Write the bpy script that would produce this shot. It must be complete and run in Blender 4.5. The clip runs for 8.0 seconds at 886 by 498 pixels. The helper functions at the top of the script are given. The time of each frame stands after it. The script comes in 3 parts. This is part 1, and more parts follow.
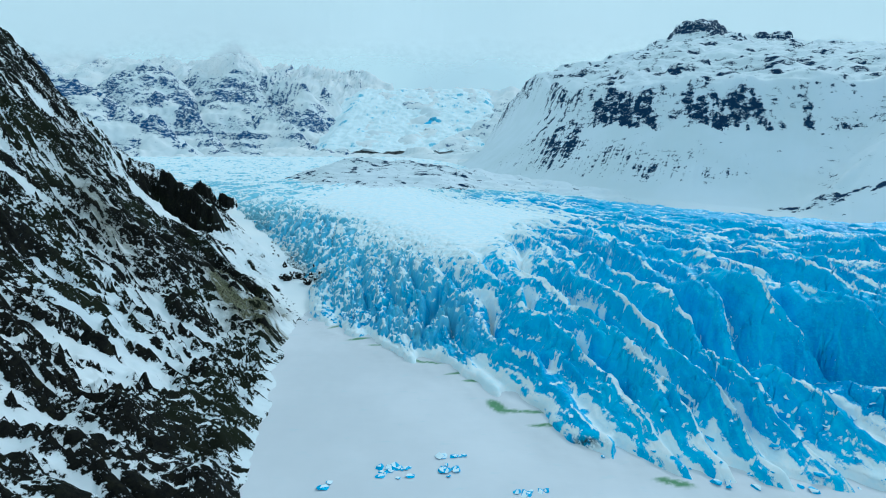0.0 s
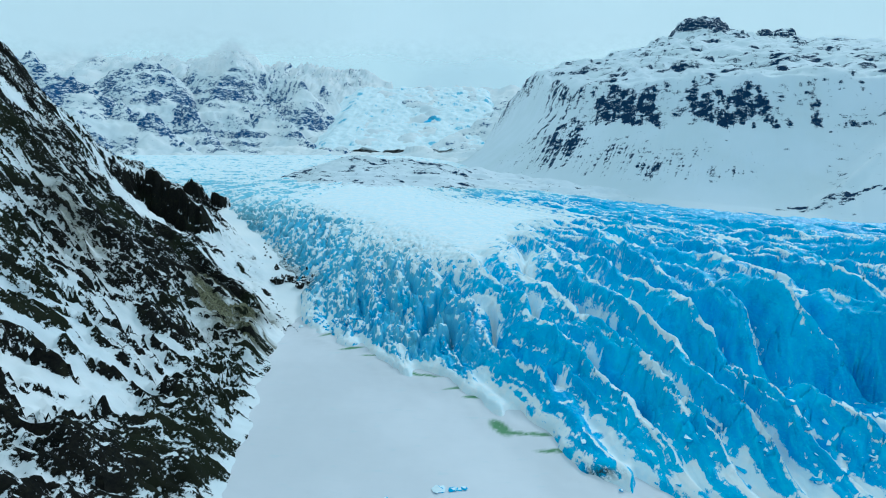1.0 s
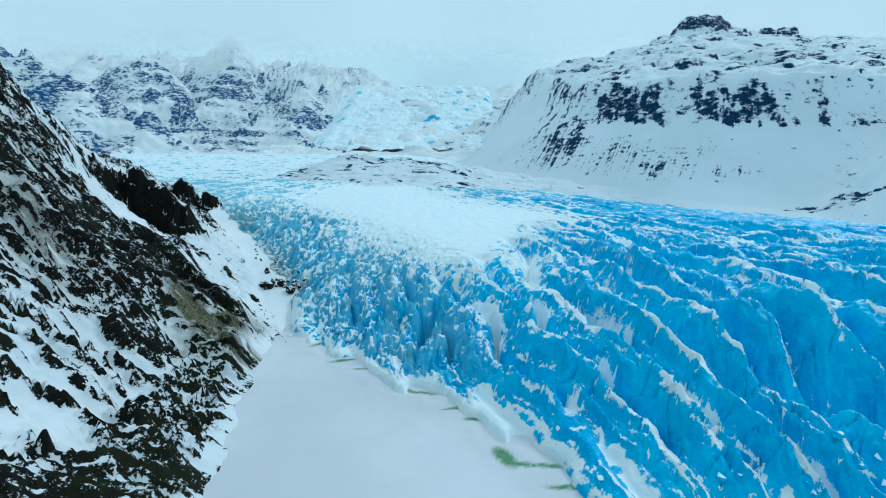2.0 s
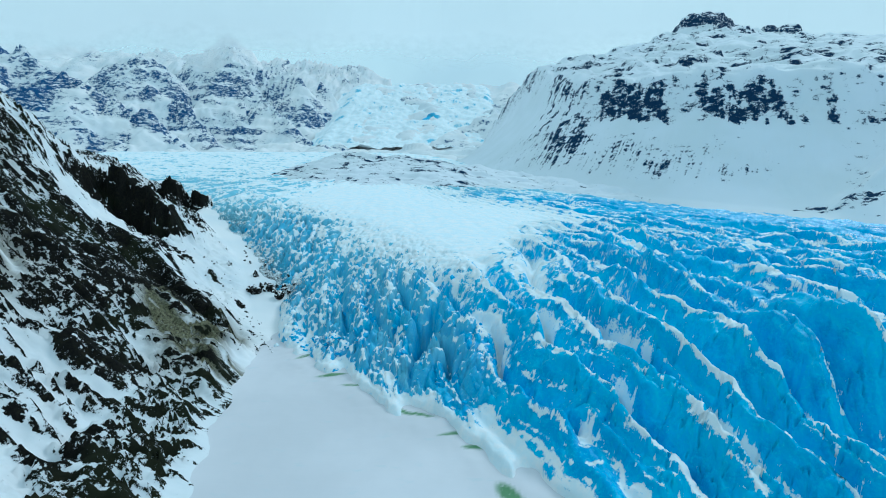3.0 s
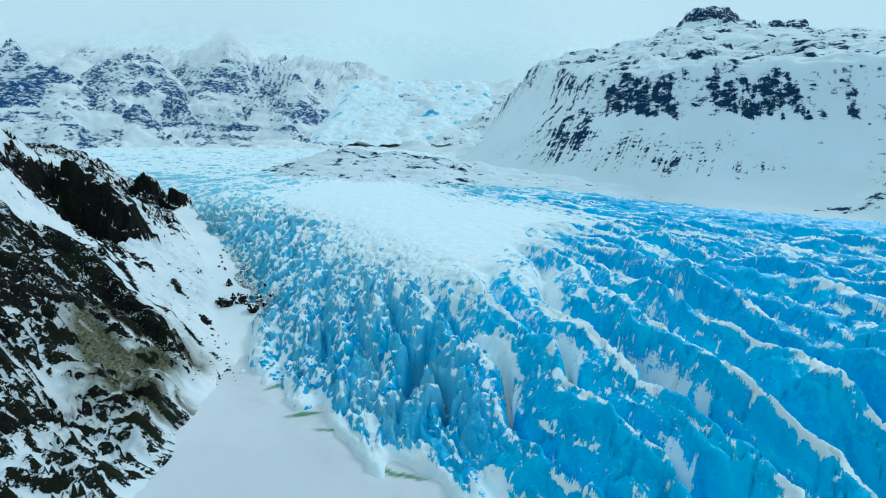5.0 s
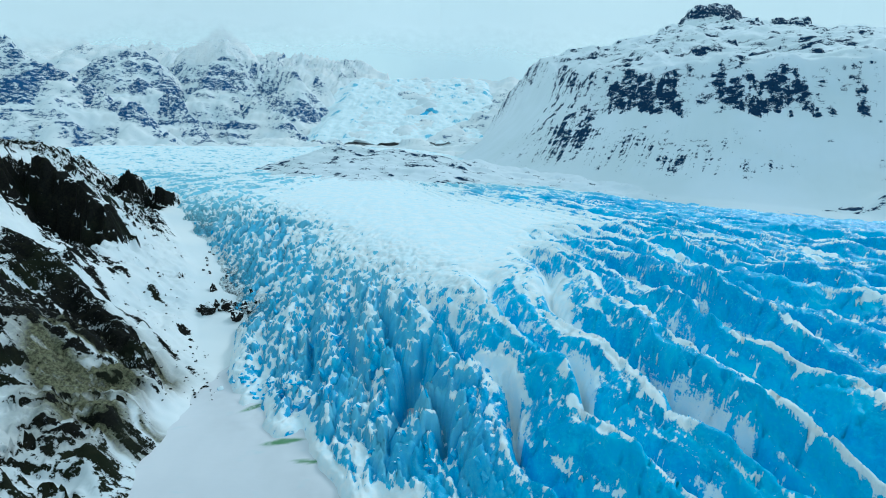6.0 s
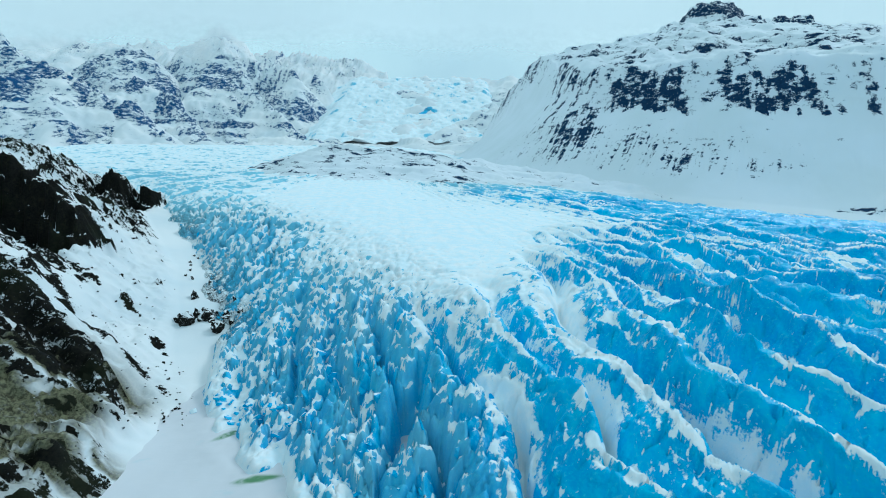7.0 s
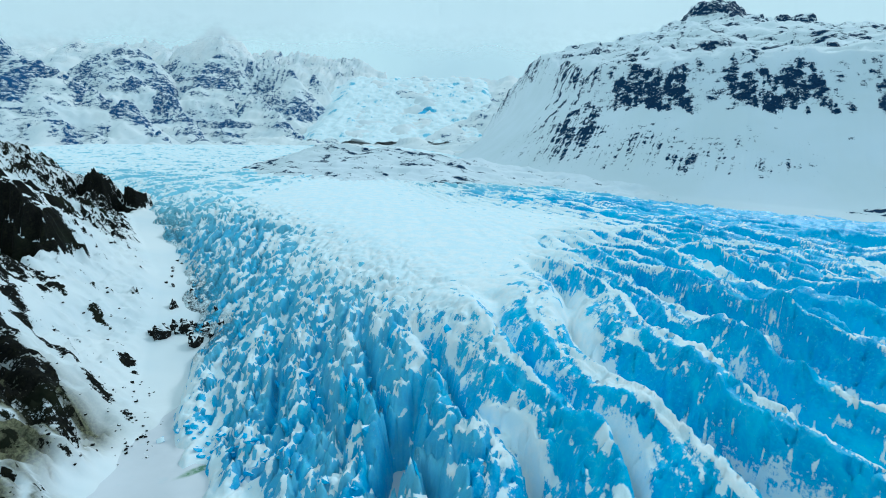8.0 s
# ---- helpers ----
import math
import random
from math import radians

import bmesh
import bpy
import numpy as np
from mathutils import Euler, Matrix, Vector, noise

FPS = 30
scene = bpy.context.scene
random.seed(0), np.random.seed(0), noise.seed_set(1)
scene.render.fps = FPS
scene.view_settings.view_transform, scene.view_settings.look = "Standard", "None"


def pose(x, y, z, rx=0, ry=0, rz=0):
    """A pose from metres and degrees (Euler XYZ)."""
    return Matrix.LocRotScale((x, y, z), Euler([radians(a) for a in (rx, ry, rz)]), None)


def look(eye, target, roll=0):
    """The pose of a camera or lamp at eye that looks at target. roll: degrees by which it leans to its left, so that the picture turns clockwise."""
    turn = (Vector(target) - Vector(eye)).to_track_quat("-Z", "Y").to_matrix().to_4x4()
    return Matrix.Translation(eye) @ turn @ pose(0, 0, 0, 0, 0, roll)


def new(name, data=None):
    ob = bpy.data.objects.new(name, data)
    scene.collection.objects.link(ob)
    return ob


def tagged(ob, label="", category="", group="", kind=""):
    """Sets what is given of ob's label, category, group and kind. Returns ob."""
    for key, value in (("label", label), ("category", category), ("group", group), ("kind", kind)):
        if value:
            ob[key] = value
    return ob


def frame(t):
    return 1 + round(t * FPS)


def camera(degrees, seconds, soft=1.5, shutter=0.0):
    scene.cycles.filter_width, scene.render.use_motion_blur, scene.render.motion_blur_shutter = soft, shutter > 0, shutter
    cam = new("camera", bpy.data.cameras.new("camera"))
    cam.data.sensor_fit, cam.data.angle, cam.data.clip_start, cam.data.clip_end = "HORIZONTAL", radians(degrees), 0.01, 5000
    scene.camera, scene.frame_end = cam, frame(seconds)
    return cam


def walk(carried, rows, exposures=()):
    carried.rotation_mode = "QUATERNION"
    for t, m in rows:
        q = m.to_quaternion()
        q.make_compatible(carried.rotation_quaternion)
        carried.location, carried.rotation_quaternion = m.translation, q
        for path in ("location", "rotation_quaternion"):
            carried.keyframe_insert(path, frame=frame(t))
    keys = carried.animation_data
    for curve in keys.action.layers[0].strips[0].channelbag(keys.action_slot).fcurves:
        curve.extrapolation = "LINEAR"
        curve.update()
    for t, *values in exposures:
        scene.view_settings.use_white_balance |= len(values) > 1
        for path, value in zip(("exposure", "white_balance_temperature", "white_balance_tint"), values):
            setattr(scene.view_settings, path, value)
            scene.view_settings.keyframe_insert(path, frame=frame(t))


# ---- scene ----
cam = camera(91.1, 8.0, soft=1.0)
METRES, EYE, TILT, LEAN, TURN = 128.0, 75.0, -7.3, 0.0, 0.0
ROWS = [
    (0.0, 0.0, 0.0, 0.0, -0.0, 0.0, 0.0),
    (0.5, 0.0019, 0.0535, 0.0074, -0.02, -0.07, -0.0),
    (1.0, 0.0042, 0.1112, 0.0159, -0.03, -0.14, -0.01),
    (1.5, 0.0061, 0.1695, 0.0247, -0.07, -0.17, -0.03),
    (3.0, 0.0132, 0.356, 0.0518, -0.18, -0.38, -0.14),
    (3.5, 0.015, 0.4181, 0.0605, -0.2, -0.48, -0.17),
    (4.0, 0.0173, 0.4819, 0.0697, -0.23, -0.53, -0.2),
    (4.5, 0.0194, 0.5459, 0.0784, -0.27, -0.59, -0.22),
    (6.0, 0.025, 0.7356, 0.1033, -0.42, -0.81, -0.3),
    (6.5, 0.0272, 0.7997, 0.1125, -0.48, -0.86, -0.31),
    (7.0, 0.0289, 0.8639, 0.1217, -0.54, -0.88, -0.32),
    (7.5, 0.0305, 0.9257, 0.1308, -0.59, -0.87, -0.33),
    (8.0, 0.0324, 0.9897, 0.1395, -0.63, -0.84, -0.3),
]
walk(cam, [(t, pose(0, 0, EYE, TILT, LEAN, TURN) @ pose(METRES * x, METRES * y, METRES * z, 90 + pitch, roll, yaw)) for t, x, y, z, yaw, pitch, roll in ROWS], [(0.0, -0.45, 5300, -1), (4.0, -0.42, 5350, -1), (8.0, -0.38, 5480, -1)])

# ---- light ----
world = bpy.data.worlds.new("world")
scene.world = world
world.use_nodes = True
wn, wl = world.node_tree.nodes, world.node_tree.links
wn.clear()
w_out = wn.new("ShaderNodeOutputWorld")
w_bg = wn.new("ShaderNodeBackground")
w_sky = wn.new("ShaderNodeTexSky")
w_sky.sky_type = "NISHITA"
w_sky.sun_disc = False
w_sky.sun_elevation, w_sky.sun_rotation = radians(42), radians(52)
w_sky.air_density, w_sky.dust_density, w_sky.ozone_density = 1.0, 4.0, 1.0
w_co = wn.new("ShaderNodeTexCoord")
w_noise = wn.new("ShaderNodeTexNoise")
w_noise.inputs["Scale"].default_value = 2.2
w_noise.inputs["Detail"].default_value = 4.0
w_ramp = wn.new("ShaderNodeValToRGB")
w_ramp.color_ramp.elements[0].position, w_ramp.color_ramp.elements[0].color = 0.1, (5.3, 7.4, 8.4, 1)
w_ramp.color_ramp.elements[1].position, w_ramp.color_ramp.elements[1].color = 0.7, (9.0, 11.5, 11.5, 1)
w_mix = wn.new("ShaderNodeMix")
w_mix.data_type = "RGBA"
w_mix.inputs[0].default_value = 0.9
wl.new(w_co.outputs["Generated"], w_noise.inputs["Vector"])
w_sep = wn.new("ShaderNodeSeparateXYZ")
w_east = wn.new("ShaderNodeMapRange")          # the overcast is thicker to the east
for key, value in (("From Min", 0.35), ("From Max", 0.9), ("To Min", 0.0), ("To Max", -0.5)):
    w_east.inputs[key].default_value = value
w_sum = wn.new("ShaderNodeMath")
wl.new(w_co.outputs["Generated"], w_sep.inputs[0])
wl.new(w_sep.outputs["X"], w_east.inputs["Value"])
wl.new(w_noise.outputs["Fac"], w_sum.inputs[0])
wl.new(w_east.outputs["Result"], w_sum.inputs[1])
wl.new(w_sum.outputs[0], w_ramp.inputs["Fac"])
wl.new(w_sky.outputs["Color"], w_mix.inputs[6])
wl.new(w_ramp.outputs["Color"], w_mix.inputs[7])
wl.new(w_mix.outputs[2], w_bg.inputs["Color"])
w_bg.inputs["Strength"].default_value = 0.1
wl.new(w_bg.outputs["Background"], w_out.inputs["Surface"])

sun = new("sun", bpy.data.lights.new("sun", "SUN"))
sun.data.energy, sun.data.angle, sun.data.color = 1.3, radians(12), (1.0, 0.97, 0.92)
sun.matrix_world = look((400, 312, 457), (0, 0, 0))


# ---- noise on arrays ----
def hash2(ix, iy, seed):
    h = (ix.astype(np.int64) * 374761393 + iy.astype(np.int64) * 668265263 + seed * 974634777) & 0xFFFFFFFF
    h = ((h ^ (h >> 13)) * 1274126177) & 0xFFFFFFFF
    h = ((h ^ (h >> 16)) * 2246822519) & 0xFFFFFFFF
    return ((h ^ (h >> 15)) & 0xFFFFFF) / float(0xFFFFFF)


def gnoise(x, y, seed=0):
    """Gradient noise, about -1 to 1."""
    ix, iy = np.floor(x), np.floor(y)
    fx, fy = x - ix, y - iy
    ux, uy = fx * fx * fx * (fx * (fx * 6 - 15) + 10), fy * fy * fy * (fy * (fy * 6 - 15) + 10)
    out = []
    for dy in (0, 1):
        for dx in (0, 1):
            a = hash2(ix + dx, iy + dy, seed) * 2 * np.pi
            out.append(np.cos(a) * (fx - dx) + np.sin(a) * (fy - dy))
    low, high = out[0] + ux * (out[1] - out[0]), out[2] + ux * (out[3] - out[2])
    return (low + uy * (high - low)) * 1.5


def fbm(x, y, octaves=5, seed=0, gain=0.5):
    total, amp = 0.0, 1.0
    for k in range(octaves):
        total = total + amp * gnoise(x, y, seed + k)
        x, y, amp = x * 2.03 + 17.3, y * 2.03 - 9.1, amp * gain
    return total


def ridged(x, y, octaves=5, seed=0, gain=0.5):
    """Sharp crests: 0 in the hollows to about 1 on the crests."""
    total, amp, most = 0.0, 1.0, 0.0
    for k in range(octaves):
        total = total + amp * (1 - np.minimum(1, np.abs(gnoise(x, y, seed + k)) * 1.6))
        most += amp
        x, y, amp = x * 2.07 + 5.2, y * 2.07 + 3.7, amp * gain
    return total / most


def cells(x, y, seed=0):
    """Cellular noise: distance to the nearest and second nearest seed, and the nearest cell's two random numbers."""
    ix, iy = np.floor(x), np.floor(y)
    f1, f2 = np.full(x.shape, 9.0), np.full(x.shape, 9.0)
    ra, rb, ox, oy = (np.zeros(x.shape) for _ in range(4))
    for dy in (-1, 0, 1):
        for dx in (-1, 0, 1):
            cx, cy = ix + dx, iy + dy
            px, py = cx + hash2(cx, cy, seed), cy + hash2(cx, cy, seed + 1)
            d = np.hypot(px - x, py - y)
            near = d < f1
            f2 = np.where(near, f1, np.minimum(f2, d))
            f1 = np.where(near, d, f1)
            ra = np.where(near, hash2(cx, cy, seed + 2), ra)
            rb = np.where(near, hash2(cx, cy, seed + 3), rb)
            ox, oy = np.where(near, x - px, ox), np.where(near, y - py, oy)
    return f1, f2, ra, rb, ox, oy


def step01(a, b, v):
    k = np.clip((v - a) / (b - a), 0, 1)
    return k * k * (3 - 2 * k)


def soft_min(a, b, k):
    h = np.clip(0.5 + 0.5 * (b - a) / k, 0, 1)
    return b + (a - b) * h - k * h * (1 - h)


def soft_max(a, b, k):
    return -soft_min(-a, -b, k)


def bump(x, y, cx, cy, rx, ry, turn=0.0):
    """A round bump of height 1."""
    c, s = math.cos(turn), math.sin(turn)
    u, v = ((x - cx) * c + (y - cy) * s) / rx, (-(x - cx) * s + (y - cy) * c) / ry
    return np.exp(-(u * u + v * v))


def signed(x, y, line):
    """Distance from an open polyline; positive on the left of its way."""
    best, side = np.full(x.shape, 1e9), np.ones(x.shape)
    for (ax, ay), (bx, by) in zip(line[:-1], line[1:]):
        ex, ey = bx - ax, by - ay
        k = np.clip(((x - ax) * ex + (y - ay) * ey) / (ex * ex + ey * ey), 0, 1)
        d = np.hypot(x - ax - k * ex, y - ay - k * ey)
        near = d < best
        best = np.where(near, d, best)
        side = np.where(near, np.sign(ex * (y - ay) - ey * (x - ax)), side)
    return best * side


# ---- materials ----
class Nodes:
    """A short way to write node materials."""

    def __init__(self, name):
        self.mat = bpy.data.materials.new(name)
        self.mat.use_nodes = True
        self.tree = self.mat.node_tree
        self.bsdf = self.tree.nodes["Principled BSDF"]
        self.out = self.tree.nodes["Material Output"]

    def add(self, kind, **values):
        node = self.tree.nodes.new(kind)
        for key, value in values.items():
            setattr(node, key, value)
        return node

    def link(self, a, b):
        self.tree.links.new(a, b)

    def noise(self, scale, detail=5.0, rough=0.55, stretch=(1, 1, 1), turn=(0, 0, 0)):
        co = self.add("ShaderNodeTexCoord")
        mp = self.add("ShaderNodeMapping")
        mp.inputs["Scale"].default_value = stretch
        mp.inputs["Rotation"].default_value = turn
        nt = self.add("ShaderNodeTexNoise")
        nt.inputs["Scale"].default_value, nt.inputs["Detail"].default_value = scale, detail
        nt.inputs["Roughness"].default_value = rough
        self.link(co.outputs["Object"], mp.inputs["Vector"])
        self.link(mp.outputs["Vector"], nt.inputs["Vector"])
        return nt.outputs["Fac"]

    def strip(self, scale, angle, long, detail=8.0, rough=0.68):
        """Noise drawn out along one way in the plan and down the slope."""
        co, mp, nt = self.add("ShaderNodeTexCoord"), self.add("ShaderNodeMapping", vector_type="TEXTURE"), self.add("ShaderNodeTexNoise")
        mp.inputs["Rotation"].default_value = (0, 0, angle)
        mp.inputs["Scale"].default_value = (long, 1, long)
        nt.inputs["Scale"].default_value, nt.inputs["Detail"].default_value, nt.inputs["Roughness"].default_value = scale, detail, rough
        self.link(co.outputs["Object"], mp.inputs["Vector"])
        self.link(mp.outputs["Vector"], nt.inputs["Vector"])
        return nt.outputs["Fac"]

    def attr(self, name):
        return self.add("ShaderNodeAttribute", attribute_name=name).outputs["Fac"]

    def math(self, op, a, b=0.0, c=None):
        node = self.add("ShaderNodeMath", operation=op)
        for i, v in enumerate((a, b, c)):
            if v is None:
                continue
            if isinstance(v, (int, float)):
                node.inputs[i].default_value = v
            else:
                self.link(v, node.inputs[i])
        return node.outputs[0]

    def span(self, v, a, b, lo=0.0, hi=1.0):
        node = self.add("ShaderNodeMapRange", interpolation_type="SMOOTHSTEP")
        self.link(v, node.inputs["Value"])
        for key, n in (("From Min", a), ("From Max", b), ("To Min", lo), ("To Max", hi)):
            node.inputs[key].default_value = n
        return node.outputs["Result"]

    def mix(self, k, a, b):
        node = self.add("ShaderNodeMix", data_type="RGBA")
        for i, v in ((0, k), (6, a), (7, b)):
            if isinstance(v, tuple):
                node.inputs[i].default_value = (*v, 1)
            elif isinstance(v, (int, float)):
                node.inputs[i].default_value = v
            else:
                self.link(v, node.inputs[i])
        return node.outputs[2]

    def relief(self, pairs):
        last = None
        for height, strength, distance in pairs:
            node = self.add("ShaderNodeBump")
            node.inputs["Strength"].default_value, node.inputs["Distance"].default_value = strength, distance
            self.link(height, node.inputs["Height"])
            if last is not None:
                self.link(last, node.inputs["Normal"])
            last = node.outputs["Normal"]
        self.link(last, self.bsdf.inputs["Normal"])

    def done(self, colour, rough=0.7):
        for v, key in ((colour, "Base Color"), (rough, "Roughness")):
            if isinstance(v, tuple):
                self.bsdf.inputs[key].default_value = (*v, 1)
            elif isinstance(v, (int, float)):
                self.bsdf.inputs[key].default_value = v
            else:
                self.link(v, self.bsdf.inputs[key])
        return self.mat


SNOW = (0.85, 0.83, 0.83)


def snow_material():
    n = Nodes("wind_packed_snow")
    n.bsdf.inputs["Specular IOR Level"].default_value = 0.15
    a, b = n.noise(0.02, 6), n.noise(0.35, 5)
    col = n.mix(n.span(a, 0.35, 0.7), (0.79, 0.78, 0.79), SNOW)
    n.relief([(a, 0.4, 3.0), (b, 0.25, 0.3)])
    return n.done(col, 0.75)


def lagoon_material():
    n = Nodes("snow_on_lake_ice")
    n.bsdf.inputs["Specular IOR Level"].default_value = 0.15
    a, b, c = n.noise(0.012, 5), n.noise(0.12, 5, 0.6, (1, 2.5, 1), (0, 0, 0.5)), n.noise(1.5, 3)
    col = n.mix(n.span(a, 0.4, 0.65), (0.68, 0.66, 0.69), (0.77, 0.74, 0.77))
    col = n.mix(n.math("MULTIPLY", n.span(b, 0.58, 0.75), 0.35), col, (0.55, 0.66, 0.70))
    green = n.math("MULTIPLY", n.attr("melt"), n.span(n.noise(0.4, 4, 0.6), 0.2, 0.5))
    col = n.mix(green, col, (0.14, 0.28, 0.14))
    n.relief([(b, 0.15, 0.4), (c, 0.1, 0.08)])
    return n.done(col, 0.6)


def rock_material(name, dark, brown, grain, stretch=(1, 1, 1), turn=(0, 0, 0), sharp=0.1, moss=None, gaps=1.7, grainway=None, white=SNOW):
    """Rock under snow: the vertex value 'rock' says how bare it is."""
    n = Nodes(name)
    edge, fine, big = n.noise(grain, 9, 0.72, stretch, turn), n.noise(grain * 7, 5, 0.65, stretch, turn), n.noise(grain * 0.12, 3)
    if grainway is not None:
        edge = n.math("ADD", n.math("MULTIPLY", n.strip(grain * 2.4, grainway, 4.5), 0.65), n.math("MULTIPLY", n.noise(grain * 1.6, 9, 0.75), 0.5))
        edge = n.math("SUBTRACT", edge, 0.075)
    bare = n.math("ADD", n.attr("rock"), n.math("MULTIPLY", n.math("SUBTRACT", edge, 0.5), gaps))
    bare = n.math("ADD", bare, n.math("MULTIPLY", n.math("SUBTRACT", fine, 0.5), 1.2))
    k = n.span(bare, 0.5 - sharp, 0.5 + sharp)
    stone = n.mix(n.span(fine, 0.3, 0.7), dark, brown)
    if moss:
        stone = n.mix(n.math("MULTIPLY", n.span(big, 0.5, 0.62), 0.6), stone, moss)
        stone = n.mix(n.span(n.noise(grain * 2.5, 6, 0.65), 0.52, 0.66, 0.0, 0.5), stone, (0.026, 0.024, 0.013))
    soil = n.attr("soil")
    dusty = n.mix(n.math("MULTIPLY", soil, n.span(edge, 0.2, 0.46)), white, n.mix(n.span(fine, 0.35, 0.65), (0.05, 0.046, 0.03), (0.19, 0.18, 0.105)))
    snow = n.mix(n.span(big, 0.3, 0.7), dusty, (0.72, 0.75, 0.78))
    snow = n.mix(soil, snow, dusty)
    col = n.mix(k, snow, stone)
    n.bsdf.inputs["Specular IOR Level"].default_value = 0.08
    n.relief([(n.math("MULTIPLY", edge, k), 0.6, 0.15 / grain), (fine, 0.35, 0.02 / grain)])
    return n.done(col, n.span(k, 0, 1, 0.75, 0.9))


def ice_material():
    n = Nodes("glacier_ice")
    fine, big = n.noise(1.1, 6, 0.7), n.noise(0.02, 4)
    # grain drawn out along the flow of the ice
    flow = n.add("ShaderNodeCombineXYZ")
    n.link(n.attr("across"), flow.inputs[0])
    n.link(n.math("MULTIPLY", n.attr("along"), 0.4), flow.inputs[1])
    streak = n.add("ShaderNodeTexNoise")
    streak.inputs["Scale"].default_value, streak.inputs["Detail"].default_value, streak.inputs["Roughness"].default_value = 0.33, 9, 0.7
    n.link(flow.outputs[0], streak.inputs["Vector"])
    streak = streak.outputs["Fac"]
    lump = n.noise(0.16, 8, 0.7)
    n.bsdf.inputs["Specular IOR Level"].default_value = 0.25
    bare = n.math("ADD", n.attr("ice"), n.math("MULTIPLY", n.math("SUBTRACT", streak, 0.5), 1.1))
    bare = n.math("ADD", bare, n.math("MULTIPLY", n.math("SUBTRACT", lump, 0.5), 0.45))
    bare = n.math("ADD", bare, n.math("MULTIPLY", n.math("SUBTRACT", fine, 0.5), 0.9))
    k = n.span(bare, 0.41, 0.57)
    deep = n.mix(n.span(big, 0.3, 0.7), (0.007, 0.33, 0.72), (0.016, 0.48, 0.84))
    deep = n.mix(n.span(streak, 0.45, 0.72), deep, (0.04, 0.58, 0.86))
    deep = n.mix(n.span(lump, 0.5, 0.38, 0.0, 0.45), deep, (0.005, 0.28, 0.62))
    deep = n.mix(n.span(fine, 0.45, 0.8), deep, (0.12, 0.62, 0.84))
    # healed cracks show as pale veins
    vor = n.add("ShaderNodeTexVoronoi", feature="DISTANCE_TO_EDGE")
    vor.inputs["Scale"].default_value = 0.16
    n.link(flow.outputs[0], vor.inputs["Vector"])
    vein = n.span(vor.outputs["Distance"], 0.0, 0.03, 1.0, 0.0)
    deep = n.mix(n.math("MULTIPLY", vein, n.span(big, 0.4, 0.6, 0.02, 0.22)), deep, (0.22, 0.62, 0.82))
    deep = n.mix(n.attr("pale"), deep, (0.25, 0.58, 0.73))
    col = n.mix(k, n.mix(n.span(lump, 0.4, 0.62), (0.78, 0.88, 0.93), (0.90, 0.91, 0.92)), deep)
    col = n.mix(n.math("MULTIPLY", n.attr("dirt_and_shade"), n.span(fine, 0.35, 0.6)), col, (0.02, 0.025, 0.03))
    n.relief([(lump, 0.25, 1.2), (streak, 0.45, 0.9), (fine, 0.4, 0.2), (k, 0.5, -0.3)])
    return n.done(col, n.span(k, 0, 1, 0.75, 0.38))


M_SNOW, M_LAGOON, M_ICE = snow_material(), lagoon_material(), ice_material()
M_HILL = rock_material("basalt_under_snow", (0.004, 0.0045, 0.005), (0.014, 0.013, 0.010), 0.16, (1.0, 1.0, 1.0), (0.0, 0.0, 0.0), 0.05, (0.018, 0.022, 0.010), 2.2, radians(16))
M_STONE = rock_material("dark_basalt_stone", (0.006, 0.007, 0.008), (0.022, 0.020, 0.016), 0.5, sharp=0.05)
# navy stone and bluish snow carry a painted tint of distance haze
M_MOUNT = rock_material("haze_tinted_basalt_under_snow", (0.006, 0.020, 0.050), (0.020, 0.055, 0.12), 0.07, (1, 1, 2.0), (0.06, 0.1, 0.2), 0.05, None, 2.8, white=(0.78, 0.80, 0.85))
# blue of the far air is put into this rock's base colour
M_FAR = rock_material("haze_blue_rock_under_snow", (0.014, 0.062, 0.18), (0.045, 0.125, 0.27), 0.05, (1, 1, 2.2), (0.05, 0.05, 0), 0.07, None, 2.8)


# ---- meshes ----
def grid_object(name, xs, ys, z, material, masks=None, keep=None, smooth=True):
    """A sheet over the plan's lines xs, ys at the heights z; masks are values kept on its corners."""
    ny, nx = z.shape
    gx, gy = (xs, ys) if np.ndim(xs) == 2 else np.meshgrid(xs, ys)
    index = np.arange(nx * ny).reshape(ny, nx)
    quads = np.stack([index[:-1, :-1], index[:-1, 1:], index[1:, 1:], index[1:, :-1]], -1)
    if keep is not None:
        full = keep[:-1, :-1] | keep[:-1, 1:] | keep[1:, 1:] | keep[1:, :-1]
        quads = quads[full]
    quads = quads.reshape(-1, 4)
    used, inverse = np.unique(quads, return_inverse=True)
    quads = inverse.reshape(-1, 4)
    co = np.stack([gx.ravel(), gy.ravel(), z.ravel()], -1)[used]
    me = bpy.data.meshes.new(name)
    me.vertices.add(len(co))
    me.vertices.foreach_set("co", co.astype(np.float32).ravel())
    me.loops.add(quads.size)
    me.loops.foreach_set("vertex_index", quads.astype(np.int32).ravel())
    me.polygons.add(len(quads))
    me.polygons.foreach_set("loop_start", np.arange(0, quads.size, 4, dtype=np.int32))
    me.polygons.foreach_set("use_smooth", np.full(len(quads), smooth))
    me.update(calc_edges=True)
    for key, values in (masks or {}).items():
        at = me.attributes.new(key, "FLOAT", "POINT")
        at.data.foreach_set("value", values.ravel()[used].astype(np.float32))
    me.materials.append(material)
    return new(name, me)


def lines(*spans):
    """Plan lines from (start, end, step) stretches that follow one another."""
    out = [np.arange(a, b, s) for a, b, s in spans]
    return np.concatenate(out + [[spans[-1][1]]])


